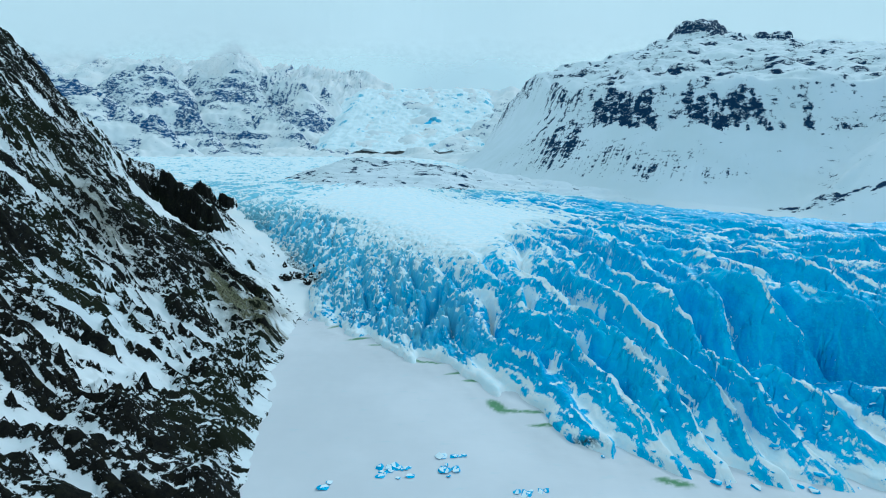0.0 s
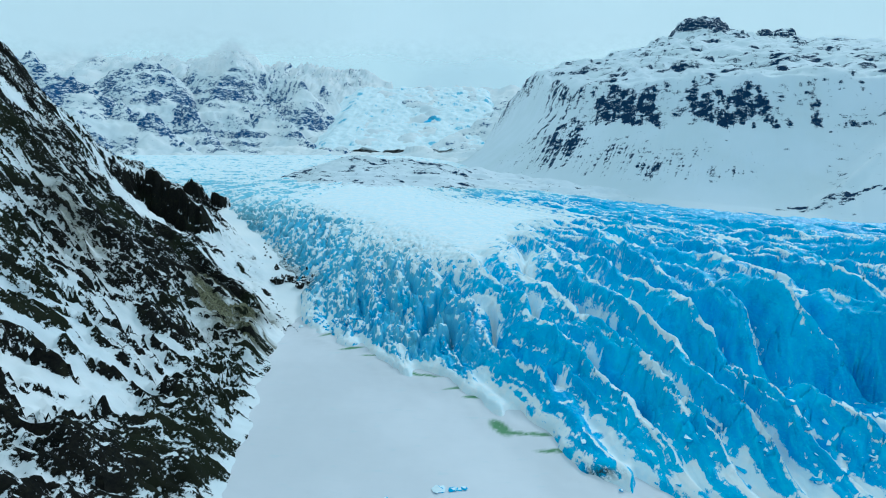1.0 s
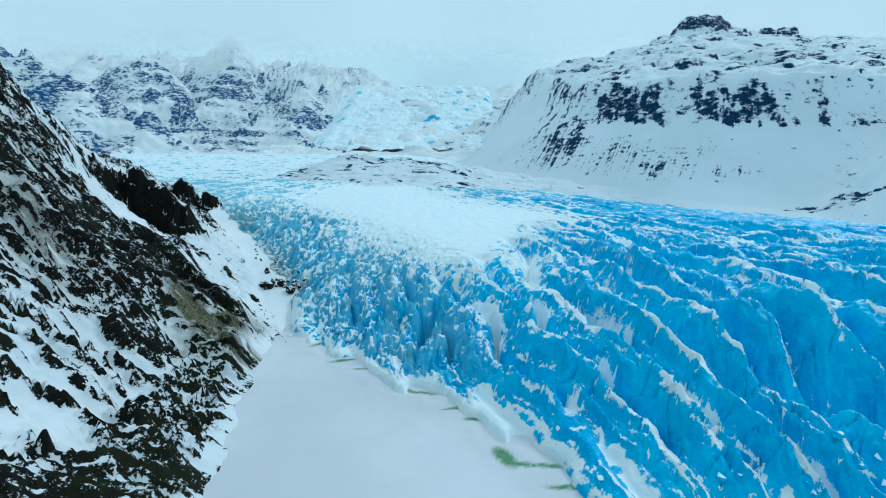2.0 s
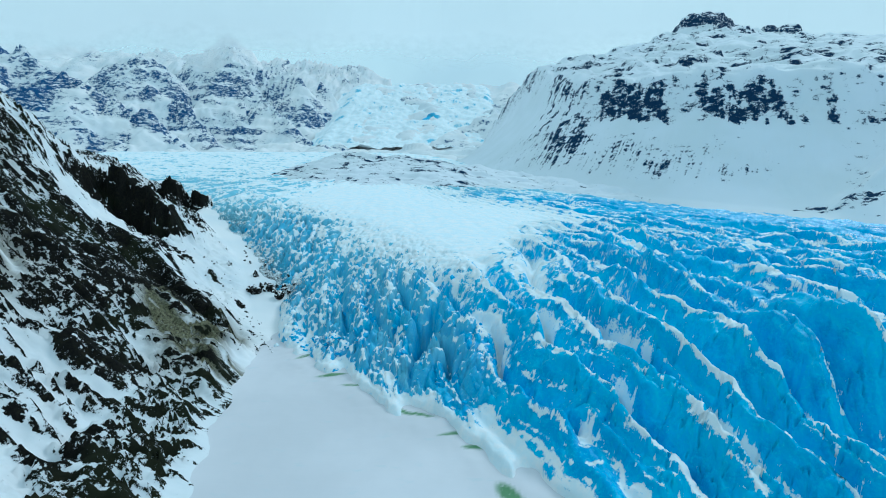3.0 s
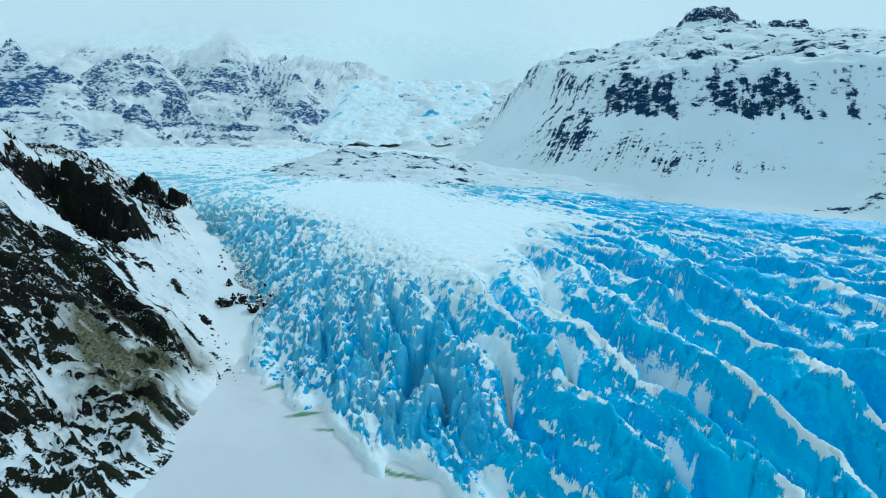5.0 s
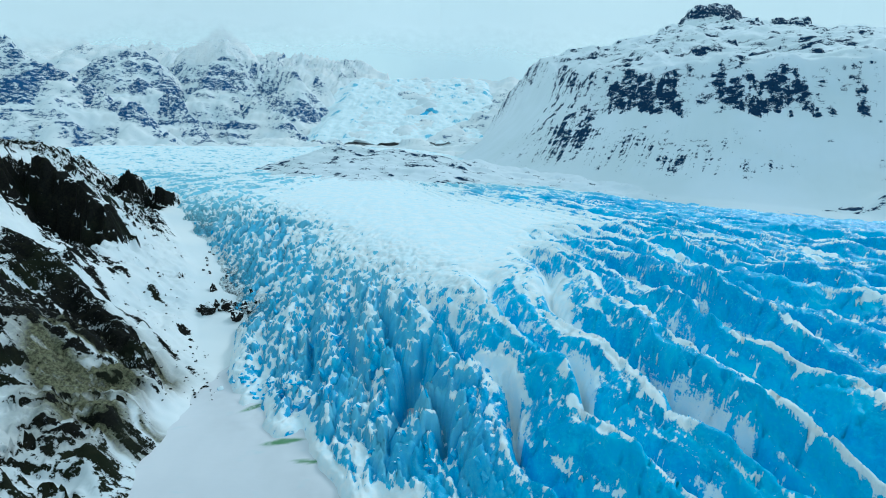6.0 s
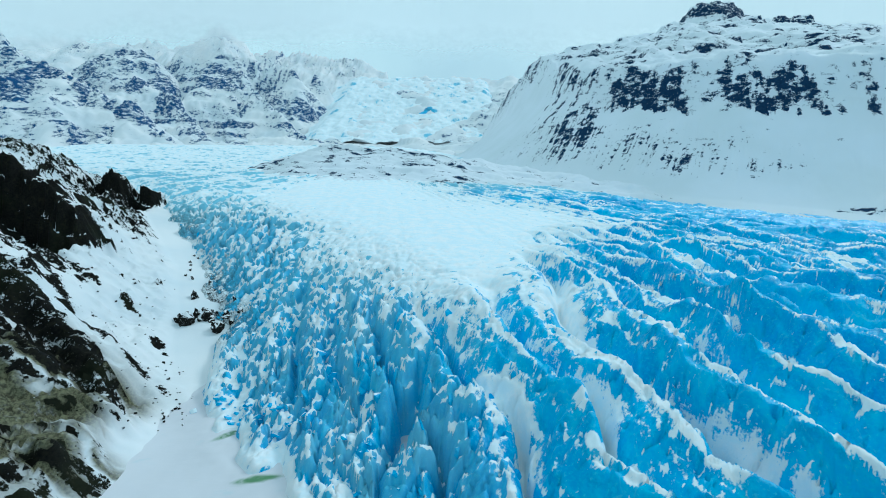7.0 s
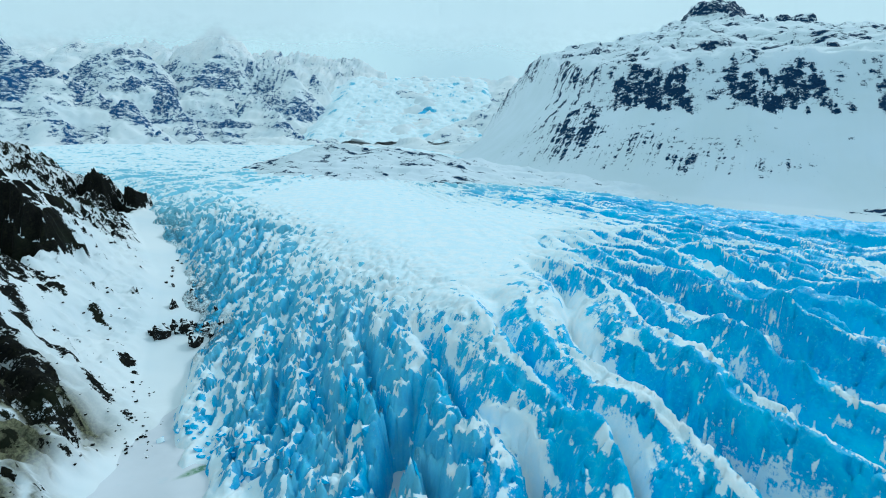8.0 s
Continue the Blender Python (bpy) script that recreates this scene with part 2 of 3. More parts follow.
def slope_of(z, xs, ys):
    gy, gx = np.gradient(z, ys, xs)
    return np.hypot(gx, gy), gx, gy


def spread(z, n):
    """Mean over a square of 2 n + 1 corners."""
    for axis in (0, 1):
        pad = [(0, 0), (0, 0)]
        pad[axis] = (n + 1, n)
        c = np.cumsum(np.pad(z, pad, mode="edge"), axis=axis)
        w = 2 * n + 1
        z = (c[w:] - c[:-w]) / w if axis == 0 else (c[:, w:] - c[:, :-w]) / w
    return z


def blur(z, times=1):
    for _ in range(times):
        p = np.pad(z, 1, mode="edge")
        z = (p[:-2, 1:-1] + p[2:, 1:-1] + p[1:-1, :-2] + p[1:-1, 2:] + 2 * z) / 6
    return z

# ---- the lie of the land ----
SHORE = [(-36, -400), (-38, 40), (-48, 99), (-56, 121), (-63, 154), (-73, 187), (-80, 218), (-86, 250), (-104, 280), (-118, 310), (-150, 365), (-205, 430), (-262, 500), (-330, 560), (-600, 650)]
FRONT = [(-900, 900), (-330, 560), (-250, 492), (-190, 425), (-140, 365), (-108, 318), (-88, 282), (-74, 250), (-56, 227), (-39, 214), (-16, 187), (4, 178), (17, 159), (24, 148), (33, 138), (37, 123), (46, 118), (59, 108), (74, 106), (89, 102), (108, 99), (140, 88), (260, 40), (600, -60)]
BANK = [(900, 420), (640, 500), (479, 541), (342, 603), (235, 690), (130, 790), (70, 900), (55, 1150), (45, 1700), (40, 2400)]
FAN = (-90.0, 760.0)
CRESTS = (-75, -60, -48, -38, -30, -23, -17, -12, -8, -4.5, -1.5, 1, 3.4, 5.6, 7.6, 9.6, 11.3, 12.9, 14.3, 15.8, 17.5, 19, 20.7, 22.4, 24.2, 26, 28, 30, 32.2, 34.5, 37, 39.5, 42, 45, 48, 51, 54.5, 58, 62, 66, 70, 75, 80, 88)


def glacier_base(x, y):
    """The ice stream's surface without its crevasses."""
    s = np.maximum(signed(x, y, FRONT), -30)
    tilt = 0.125 - 0.00022 * (np.logaddexp(0, (np.clip(x, -900, 460) + 50) / 45) * 45 - 50)
    plain = 38 + np.where(y > 270, tilt * (y - 270), 0.05 * (y - 270)) - 0.012 * np.clip(x - 120, 0, 500)
    plain = np.where(y > 1350, plain - 0.09 * (y - 1350), plain)
    foot = np.interp(y, [250, 300, 380, 470, 560, 900], [3, 12, 27, 54, 68, 110])
    ramp = np.where(s > 0, foot + 0.42 * s, foot + 1.2 * s)
    return soft_min(ramp, plain, 14.0), s, foot


def crest_height(x, y, ridge, fall, power=1.0, ways=False):
    """Height of a ridge: a polyline of x, y, z whose flanks fall away evenly; with ways also how far along and how far off it each place lies."""
    top, along, off, gone = np.full(x.shape, -1e9), np.zeros(x.shape), np.zeros(x.shape), 0.0
    for (ax, ay, az), (bx, by, bz) in zip(ridge[:-1], ridge[1:]):
        ex, ey = bx - ax, by - ay
        k = np.clip(((x - ax) * ex + (y - ay) * ey) / (ex * ex + ey * ey), 0, 1)
        d = np.hypot(x - ax - k * ex, y - ay - k * ey)
        h = az + k * (bz - az) - fall * d ** power
        over, length = h > top, math.hypot(ex, ey)
        top = np.where(over, h, top)
        if ways:
            along, off = np.where(over, gone + k * length, along), np.where(over, d, off)
        gone += length
    return (top, along, off) if ways else top


def hill_height(x, y):
    d = signed(x, y, SHORE) + (2.2 * fbm(x / 14, y / 14, 3, 145) - 1.0) * step01(268, 255, y)
    foot = np.interp(y, [250, 300, 380, 470, 560], [0, 14, 32, 60, 72])
    lift = foot + np.where(d > 0, 0.62 * d + 0.0034 * np.clip(d, 0, 170) ** 2, np.interp(y, (252, 300, 340), (0.6, 0.1, 0.3)) * d)
    cap = 92 + 1.75 * np.logaddexp(0, (332 - y) / 8) * 8 + 0.15 * np.clip(-240 - x, 0, 200)
    cap = cap - 1.1 * np.clip(y - 470, 0, 300)
    return soft_min(lift, cap, 10.0), d


def mountain_height(x, y):
    """The table mountain beyond the ice."""
    d = -signed(x, y, BANK)
    base = 62 + 0.12 * np.clip(y - 600, -100, 900) - 0.05 * np.clip(x - 340, 0, 400)
    face = base + np.where(d < 0, 0.25 * d, np.where(d < 165, 0.42 * d + 0.0022 * d * d, 129 + 2.3 * (d - 165)))
    roof = crest_height(x, y, ((230, 1363, 405), (310, 1400, 443), (477, 1500, 508), (647, 1600, 560), (785, 1690, 622), (960, 1780, 668), (1308, 1750, 655), (1402, 1700, 602), (1465, 1650, 565), (1700, 1640, 590)), 0.37)
    return soft_min(face, roof, 8.0), d

# ---- ground, reaching the horizon ----
def build_ground():
    xs, ys = lines((-4900, 4900, 140)), lines((-4900, 4900, 140))
    gx, gy = np.meshgrid(xs, ys)
    z = -6 + 1.5 * gnoise(gx / 300, gy / 300, 3)
    tagged(grid_object("ground", xs, ys, z, M_SNOW), "snow-covered valley ground reaching the horizon", "ground", kind="structure")


def build_lagoon():
    xs, ys = lines((-140, 90, 1.0), (90, 700, 6.0)), lines((-420, 95, 6.0), (95, 260, 0.8), (260, 330, 2.0))
    gx, gy = np.meshgrid(xs, ys)
    z = 0.2 * fbm(gx / 25, gy / 40, 4, 11)
    s = signed(gx, gy, FRONT)
    z += 1.3 * step01(-14, 2, s) * (0.9 + 0.35 * fbm(gx / 9, gy / 9, 4, 19))
    melt = np.zeros(gx.shape)
    for cx, cy, rx, ry, t in ((19, 145, 2.0, 4.5, 0.5), (27, 141, 7, 0.8, -0.15), (12, 165, 3.4, 0.9, -0.1), (6, 172, 4.5, 0.6, 0.0), (-12, 186, 4.0, 0.8, -0.5), (-7, 184, 6, 0.7, -0.3), (-43, 215, 5.0, 1.0, 0.15), (-30, 205, 6.0, 0.7, -0.15), (34, 131, 5.5, 0.8, -0.2), (60, 104, 4.0, 1.0, -0.3), (-57, 238, 7, 1.2, 0.7)):
        melt = np.maximum(melt, step01(0.2, 0.6, bump(gx, gy, cx, cy, rx * 1.2, ry * 1.2, t)))
    tagged(grid_object("frozen_lagoon", xs, ys, z, M_LAGOON, {"melt": np.clip(melt, 0, 1)}), "frozen lagoon under smooth wind-packed snow with green melt marks", "lake ice", kind="structure")


def build_glacier():
    """Laid out on lines that spread from a point near the lagoon, so that the near ice is the finest."""
    us = lines((-4.2, -1.15, 0.06), (-1.15, 1.3, 0.003), (1.3, 4.2, 0.06))
    ys = 20 + np.geomspace(62, 1330, 900)
    u, y = np.meshgrid(us, ys)
    x = 5 + u * (y - 20)
    base, s0, foot = glacier_base(x, y)
    wx = x + 5.5 * fbm(x / 45, y / 45, 3, 71) + 1.2 * fbm(x / 11, y / 11, 3, 72)
    wy = y + 4 * fbm(x / 45, y / 45, 3, 81)
    r = np.hypot(wx - FAN[0], FAN[1] - wy)
    phi = np.degrees(np.arctan2(wx - FAN[0], FAN[1] - wy))
    phi = phi + 0.02 * np.clip((phi - 13.7) / 3, -1, 1) * np.clip(r - 590, -110, 90)      # the ridges bow outwards
    arc = phi * r / 57.3
    phase = np.interp(phi, CRESTS, np.arange(len(CRESTS)))
    row, f = np.floor(phase), phase % 1                     # each hump: a long west flank up to its crest, a short east flank down
    lean = 0.46 - 0.20 * step01(-20, 60, x) + 0.08 * fbm(row * 5.3, r / 40, 2, 73)
    q = np.clip((f - lean) / (1 - lean), 0, 1)
    big = np.where(f < lean, 0.5 + 0.5 * np.cos(np.pi * np.clip(f / lean, 0, 1)), 1 - (1 - q) ** 1.7)
    wave = 1 - big
    # the foot is ragged: ridges reach out, troughs stand back
    s = s0 + (7 * (big - 0.5) + 3 * fbm(x / 16, y / 16, 3, 61)) * step01(40, 0, s0) - 3
    base = base - 0.42 * (s0 - s) * step01(60, 0, s0)
    dome = np.clip(bump(x, y, -8, 350, 54, 74, 0.3) * 1.35 + bump(x, y, -62, 500, 85, 150, 0.2) * 1.1 + bump(x, y, 60, 430, 60, 60, 0.4) * 0.8 + 0.8 * bump(x, y, -95, 470, 45, 60), 0, 1.2)
    rough = np.clip(1.05 - 1.3 * dome, 0.02, 1) * step01(-2, 22, s)
    far = 1 / (1 + (np.clip(y - 250, 0, 2000) / 170) ** 1.6)
    minor = ridged(phi / 1.7, r / 110, 3, 21, 0.6)
    cross = ridged(phi / 6, r / 16, 3, 33)
    seracs = np.clip(bump(x, y, -48, 252, 46, 62, 0.35) * 1.5 + bump(x, y, -150, 400, 42, 100, 0.75) * 1.7 + bump(x, y, -4, 205, 18, 34) * 0.7, 0, 1) * step01(-1, 9, s)
    strength = 0.6 + 0.8 * step01(-0.6, 0.8, fbm(x / 45, y / 45, 2, 27))
    east = step01(50, 105, x) * step01(300, 220, y)
    ridge_amp = (12.5 + 5 * east) * rough * (0.12 + 0.88 * far) * step01(0, 40, s) * strength * (1 - 0.4 * seracs)
    jag = 0.16 * fbm(phase * 0.9, r / 24, 3, 29, 0.5) * big
    z = base + ridge_amp * (big - 0.5 + jag) + 7.0 * rough * (0.3 + 0.7 * far) * (minor - 0.55) * strength * (1 - 0.5 * seracs) + 1.6 * rough * (0.4 + 0.6 * far) * (cross - 0.6)
    # flutes down the flanks and narrow open crevasses between the humps
    face = step01(0.02, 0.2, q) * step01(1.0, 0.7, q)
    z += 0.8 * face * rough * (0.25 + 0.75 * far) * (ridged(phi / 2.2 + 0.3 * r / 6, r / 6.5, 3, 35, 0.6) - 0.6)
    crack = step01(0.80, 0.97, wave) * step01(0.1, 0.5, fbm(phi / 4, r / 50, 2, 37) + 0.25)
    z = z - 7.5 * crack * rough * (0.25 + 0.75 * far) * step01(5, 30, s)
    slit = step01(0.035, 0.0, np.abs(fbm(arc / 26, r / 11, 3, 39, 0.55) - 0.12))
    z = z - 2.4 * slit * rough * (0.25 + 0.75 * far) * step01(4, 20, s)
    # broken blocks where the stream pours over its bed
    jx, jy = fbm(x / 12, y / 12, 4, 5, 0.6), fbm(x / 12, y / 12, 4, 6, 0.6)
    block = 0.0
    for w, l, high, seed in ((9.0, 24.0, 5.2, 41), (4.2, 10.0, 1.8, 47)):
        f1, f2, ra, rb, ox, oy = cells(arc / w + 0.7 * jx, r / l + 0.7 * jy, seed)
        rise = (r / (l * 0.27) + 1.6 * jy + 2.0 * ra + 0.5 * ox) % 1.0
        tread = rise * step01(1.0, 0.9, rise)                # climbs gently, then breaks off downstream
        block = block + high * (0.45 + 0.9 * rb) * (tread - 0.35) - 0.9 * high * step01(0.13, 0.0, f2 - f1) + high * 0.5 * ox * (rb - 0.5)
    # upright blades, drawn out along the flow, each broken off at its own place
    for w, l, high, seed in ((7.5, 30.0, 3.4, 77), (3.6, 16.0, 1.6, 78)):
        col = arc / w + 0.9 * jx + 0.012 * (r - 500)
        tri, cut = 1 - 2 * np.abs(col % 1 - 0.5), (r / l + hash2(np.floor(col), np.floor(col) * 0, seed) + 0.8 * jy) % 1
        block = block + high * (tri ** 0.8 * (0.3 + 0.95 * cut * step01(1.0, 0.92, cut)) - 0.35 - 0.6 * step01(0.22, 0.0, tri)) * step01(310, 280, y + 0.3 * (x + 60))
    # curved slices across the flow along the west margin
    slices = ridged(r / 17 + 0.5 * jx + 0.02 * arc, arc / 60, 3, 79, 0.5)
    block = block + 8.0 * (slices - 0.55) * step01(285, 320, y + 0.3 * (x + 60))
    # fracture facets: each tilts its own way and stops short at its neighbour
    f1, f2, ra, rb, ox, oy = cells(arc / 4.6 + 0.4 * jx, r / 12 + 0.4 * jy, 83)
    seam = step01(0.2, 0.02, f2 - f1)
    facet = 4.4 * (ra - 0.5) * ox + 4.4 * (rb - 0.5) * oy + 2.6 * (ra * rb - 0.25) - 2.8 * seam
    z = z + seracs * (0.62 * blur(block, 1) + 1.1 * facet) + 0.22 * (1 - seracs) * rough * far * facet
    # the deep trough behind the third ridge, and the dark cleft
    z = z - 15 * bump(x, y, 122, 139, 34, 9, -0.35) * step01(4, 20, s) - 22 * bump(x, y, -5, 229, 3.2, 17, -0.22)
    z = z + rough * (0.8 * fbm(x / 11, y / 11, 5, 51, 0.5) + 2.2 * (ridged(phi / 0.6, r / 60, 3, 53, 0.5) - 0.6) * (0.35 + 0.65 * far) + 0.25 * (ridged(x / 3.2, y / 3.2, 2, 57) - 0.5))
    z = np.where(s < 0, np.minimum(z, foot + 1.2 * s), z)
    zx = np.gradient(z, us, axis=1) / (y - 20)
    sl = np.hypot(zx, np.gradient(z, ys, axis=0) - zx * u)
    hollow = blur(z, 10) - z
    lay = fbm(phi / 1.5, r / 50, 4, 91, 0.6)
    steep = sl - 0.75 * spread(sl, 16) - 0.10
    ice = 0.64 + 0.9 * steep + 0.22 * (sl - 0.4) - 0.07 * np.clip(hollow, -3, 5) + 0.34 * lay + 0.30 * fbm(x / 9, y / 9, 4, 95, 0.6)
    ice += 0.22 * step01(60, 200, x) * step01(700, 450, y) + 0.09 * step01(150, 300, x) * step01(600, 480, y)
    # near ice: bare flanks, snow strips in the troughs and thin drifts along the crests
    strip = np.exp(-((f - lean - 0.06) / 0.17) ** 2) * step01(-0.25, 0.12, fbm(row * 7.3, r / 42, 3, 301) + 0.3 * fbm(x / 6, y / 6, 3, 305))
    drift = np.exp(-(((f + 0.5) % 1 - 0.5) / (0.12 + 0.07 * fbm(x / 30, y / 30, 2, 306))) ** 2) * step01(-0.05, 0.3, fbm(row * 4.1 + phi / 3, r / 26, 4, 302, 0.6))
    bare = 0.76 + 0.32 * np.clip(sl - 0.8, -0.8, 0.6) - 0.85 * strip - 0.7 * drift + 0.40 * fbm(phi / 0.4, r / 75, 4, 303, 0.62) + 0.16 * fbm(x / 6, y / 6, 4, 304, 0.62) - 0.45 * step01(0.45, 0.75, fbm(x / 2.6, y / 2.6, 3, 307, 0.6))
    ice = ice + step01(440, 300, y) * step01(-30, 15, x + 0.25 * (y - 200)) * (bare - ice)
    ice += -0.9 * dome - 0.12 * seracs - 0.25 * step01(520, 760, y - 0.35 * x)
    clean = 1 - 0.75 * step01(5, 40, x)                     # the foot is swept barer towards the east
    ice -= clean * step01(5, -1, s + 3 * fbm(x / 7, y / 7, 2, 96)) * (0.5 + 0.8 * fbm(phi / 0.35, r / 40, 3, 94, 0.6))
    ice -= 0.35 * clean * step01(14, 2, s) * step01(-0.3, 0.4, fbm(x / 16, y / 16, 3, 97))
    ice -= 0.9 * clean * step01(2, -2, s)
    ice += 0.7 * bump(x, y, -5, 229, 7, 18, -0.22) + 0.5 * bump(x, y, 138, 150, 42, 15, -0.35)
    # among the broken blocks the steep faces are bare and the treads white
    ice = ice + 0.85 * seracs * (0.86 - 0.8 * step01(0.28, 0.42, rb) * step01(1.9, 1.1, sl) - 0.35 * step01(0.8, 0.4, sl) + 0.15 * lay + 0.7 * seam - ice)
    spots = step01(0.40, 0.62, fbm(x / 7, y / 3.2, 3, 99)) * step01(0.3, 0.8, dome)
    ice += 0.75 * spots
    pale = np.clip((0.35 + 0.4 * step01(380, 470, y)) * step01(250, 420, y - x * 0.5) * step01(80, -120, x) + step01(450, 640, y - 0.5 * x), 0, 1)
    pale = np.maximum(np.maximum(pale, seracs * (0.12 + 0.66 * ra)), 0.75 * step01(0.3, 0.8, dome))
    ice += step01(420, 520, y) * step01(60, -20, x - 0.1 * (y - 400)) * (0.3 * fbm(x / 60, y / 25, 3, 308) - 0.16)
    # margin dirt and painted crevasse shade; last bump paints the toe's dark cavity
    dirt_and_shade = np.clip(bump(x, y, -95, 300, 15, 14) + bump(x, y, -112, 312, 10, 24) + bump(x, y, -112, 312, 14, 8) + bump(x, y, -130, 354, 36, 13, 2.2) + bump(x, y, -188, 434, 40, 13, 2.3) * 0.85, 0, 1) * step01(0.25, 0.75, sl) + bump(x, y, 42, 120, 5, 1.2, -0.4)
    # hollows among the west blocks: grime plus painted shade of their gaps
    dirt_and_shade = np.maximum(dirt_and_shade, 0.7 * seracs * step01(-55, -95, x) * step01(0.5, 1.6, hollow))
    keep = (s > -6) & (np.abs(x) < 950)
    tagged(grid_object("glacier", x, y, z, M_ICE, {"ice": np.clip(ice, -0.8, 0.95), "pale": pale, "dirt_and_shade": dirt_and_shade, "across": arc, "along": r}, keep), "blue crevassed glacier tongue with snow in its troughs", "glacier", kind="structure")
    return us, ys, z


def build_hill():
    xs = lines((-700, -340, 6), (-340, -34, 0.85))
    ys = lines((-400, 20, 8), (20, 60, 2), (60, 340, 0.85), (340, 520, 1.3), (520, 760, 5))
    x, y = np.meshgrid(xs, ys)
    z, d = hill_height(x, y)
    near = step01(0, 9, d)
    # strata that dip towards the lake: ledges run slantwise down and along the slope
    wx, wy = x + 6 * fbm(x / 25, y / 25, 3, 151), y + 6 * fbm(x / 25, y / 25, 3, 152)
    across, along = -0.28 * wx + 0.96 * wy, 0.96 * wx + 0.28 * wy
    band = ridged(across / 13, along / 75, 4, 101, 0.6)
    lumps = fbm(x / 20, y / 20, 5, 111, 0.6)
    f1, f2, ra, rb, ox, oy = cells(across / 5, along / 11, 161)
    crag = (ra - 0.3) * step01(0.0, 0.25, f2 - f1)
    bare = 0.6 * (band - 0.52) + 0.22 * lumps + 0.27 * fbm(x / 38, y / 38, 3, 141)
    gully = step01(238, 262, y + 0.25 * x + 35) * step01(150, 60, d) * step01(420, 360, y)
    upper = step01(40, 110, z)
    thin = ridged(across / 4.6, along / 42, 3, 171, 0.6) - 0.58
    bare = bare + 1.5 * thin + 0.08 + 0.04 * upper + 0.14 * step01(122, 100, y) - 0.16 * np.exp(-((y - 155) / 28) ** 2) * step01(95, 50, d) + 0.10 * step01(140, 170, y) * step01(262, 235, y) * step01(15, 40, d) + 0.22 * bump(x, y, -135, 225, 45, 26) + 0.34 * step01(36, 6, d) * step01(222, 195, y) - 0.62 * gully
    out = step01(-0.05, 0.45, bare)
    z = z + near * (3.2 * (band - 0.5) + 3.0 * lumps + out * (2.6 + 2.6 * crag)) + near * 0.8 * fbm(x / 3.5, y / 3.5, 3, 121)
    towers = np.zeros(x.shape)
    for cx, cy, half, drop in ((-191, 321, 26, 37), (-257, 458, 9, 34), (-237, 470, 8, 34), (-222, 372, 12, 16)):
        wide = np.exp(-((x - cx + 3.5 * fbm(x / 8, y / 8, 3, 134, 0.6)) / half) ** 8)
        edge = y - cy + 0.25 * (x - cx) + 4.0 * fbm(x / 8, y / 18, 4, 133, 0.55)
        z = z + drop * wide * np.exp(-((y - cy) / 34) ** 2) * (0.55 * step01(-3.5, 0.5, edge) + 0.45 * step01(1.5, 5.0, edge) - 0.55) * (0.9 + 0.25 * fbm(x / 12, y / 12, 3, 131))
        towers = np.maximum(towers, wide * np.exp(-((y - cy) / 13) ** 2))
    # the spur above the lake's far corner: a dark undercut face below a thin crest
    brow = y - np.interp(x, (-200, -158, -134, -111, -96, -84), (268, 263, 257, 247, 235, 221)) + 2.0 * fbm(x / 9, y / 9, 3, 137)
    reach = step01(-176, -150, x) * step01(-92, -104, x)
    z = z + 8.5 * reach * step01(-4.5, 1.5, brow) * step01(26, 2, brow)
    face = reach * step01(-9, -3, brow) * step01(4.5, 1.0, brow)
    # the undercut band of bare earth above the lake's far corner
    z = z + 4.0 * step01(-0.5, 0.5, np.sin((across - 215) / 12)) * bump(x, y, -125, 235, 30, 22, -0.7) * (1 - reach * step01(-12, -4, brow))
    sl, gx, gy = slope_of(z, xs, ys)
    rib = step01(-176, -150, x) * step01(-92, -100, x) * np.exp(-((brow - 4.5) / 1.7) ** 2)
    soil = np.clip(bump(x, y, -106, 232, 24, 15, -0.7) * 1.5 + 1.2 * bump(x, y, -96, 228, 20, 16) + 0.8 * bump(x, y, -95, 215, 16, 32) + 0.8 * bump(x, y, -150, 190, 36, 16, -0.7) + 0.5 * bump(x, y, -190, 240, 40, 14, -0.7) + 1.3 * bump(x, y, -100, 224, 16, 12), 0, 1)
    soil = soil * step01(-0.9, -0.1, fbm(across / 6, along / 45, 4, 191, 0.6))
    rock = 0.02 + 1.25 * bare + 0.42 * (sl - 0.85)
    rock -= 0.45 * soil + 0.7 * bump(x, y, -98, 224, 17, 12) + 0.6 * step01(8, -4, d) * step01(255, 268, y)
    ribs = 1.2 * bump(x, y, -112, 263, 30, 2.4, -0.27) + 1.1 * bump(x, y, -130, 278, 5, 3, -0.6) + 0.9 * bump(x, y, -135, 301, 6, 3, -0.9) + 1.3 * bump(x, y, -156, 292, 12, 9, -0.3) + 1.2 * bump(x, y, -143, 273, 9, 5, -0.5) + 1.1 * bump(x, y, -112, 284, 7, 1.8, -0.7) + bump(x, y, -110, 281, 7, 2, -0.5) + bump(x, y, -128, 297, 5, 1.6, -0.5) + bump(x, y, -150, 300, 9, 1.5, -0.4) + bump(x, y, -165, 285, 14, 3, -0.4) + bump(x, y, -182, 302, 16, 4, -0.3) + bump(x, y, -172, 295, 12, 2.5, -0.3) + bump(x, y, -150, 318, 8, 1.6, -0.6) + bump(x, y, -196, 345, 10, 2.0, -0.6)
    rock = np.maximum(rock, 1.5 * ribs * step01(-0.6, 0.3, fbm(x / 6, y / 6, 3, 181)) - 0.35)
    rock = np.maximum(rock, np.maximum(1.35 * face, 1.25 * rib * step01(-0.7, 0.0, fbm(x / 5, y / 5, 3, 183))))
    rock += 1.2 * step01(0.1, 0.4, towers) * step01(0.65, 1.1, sl)
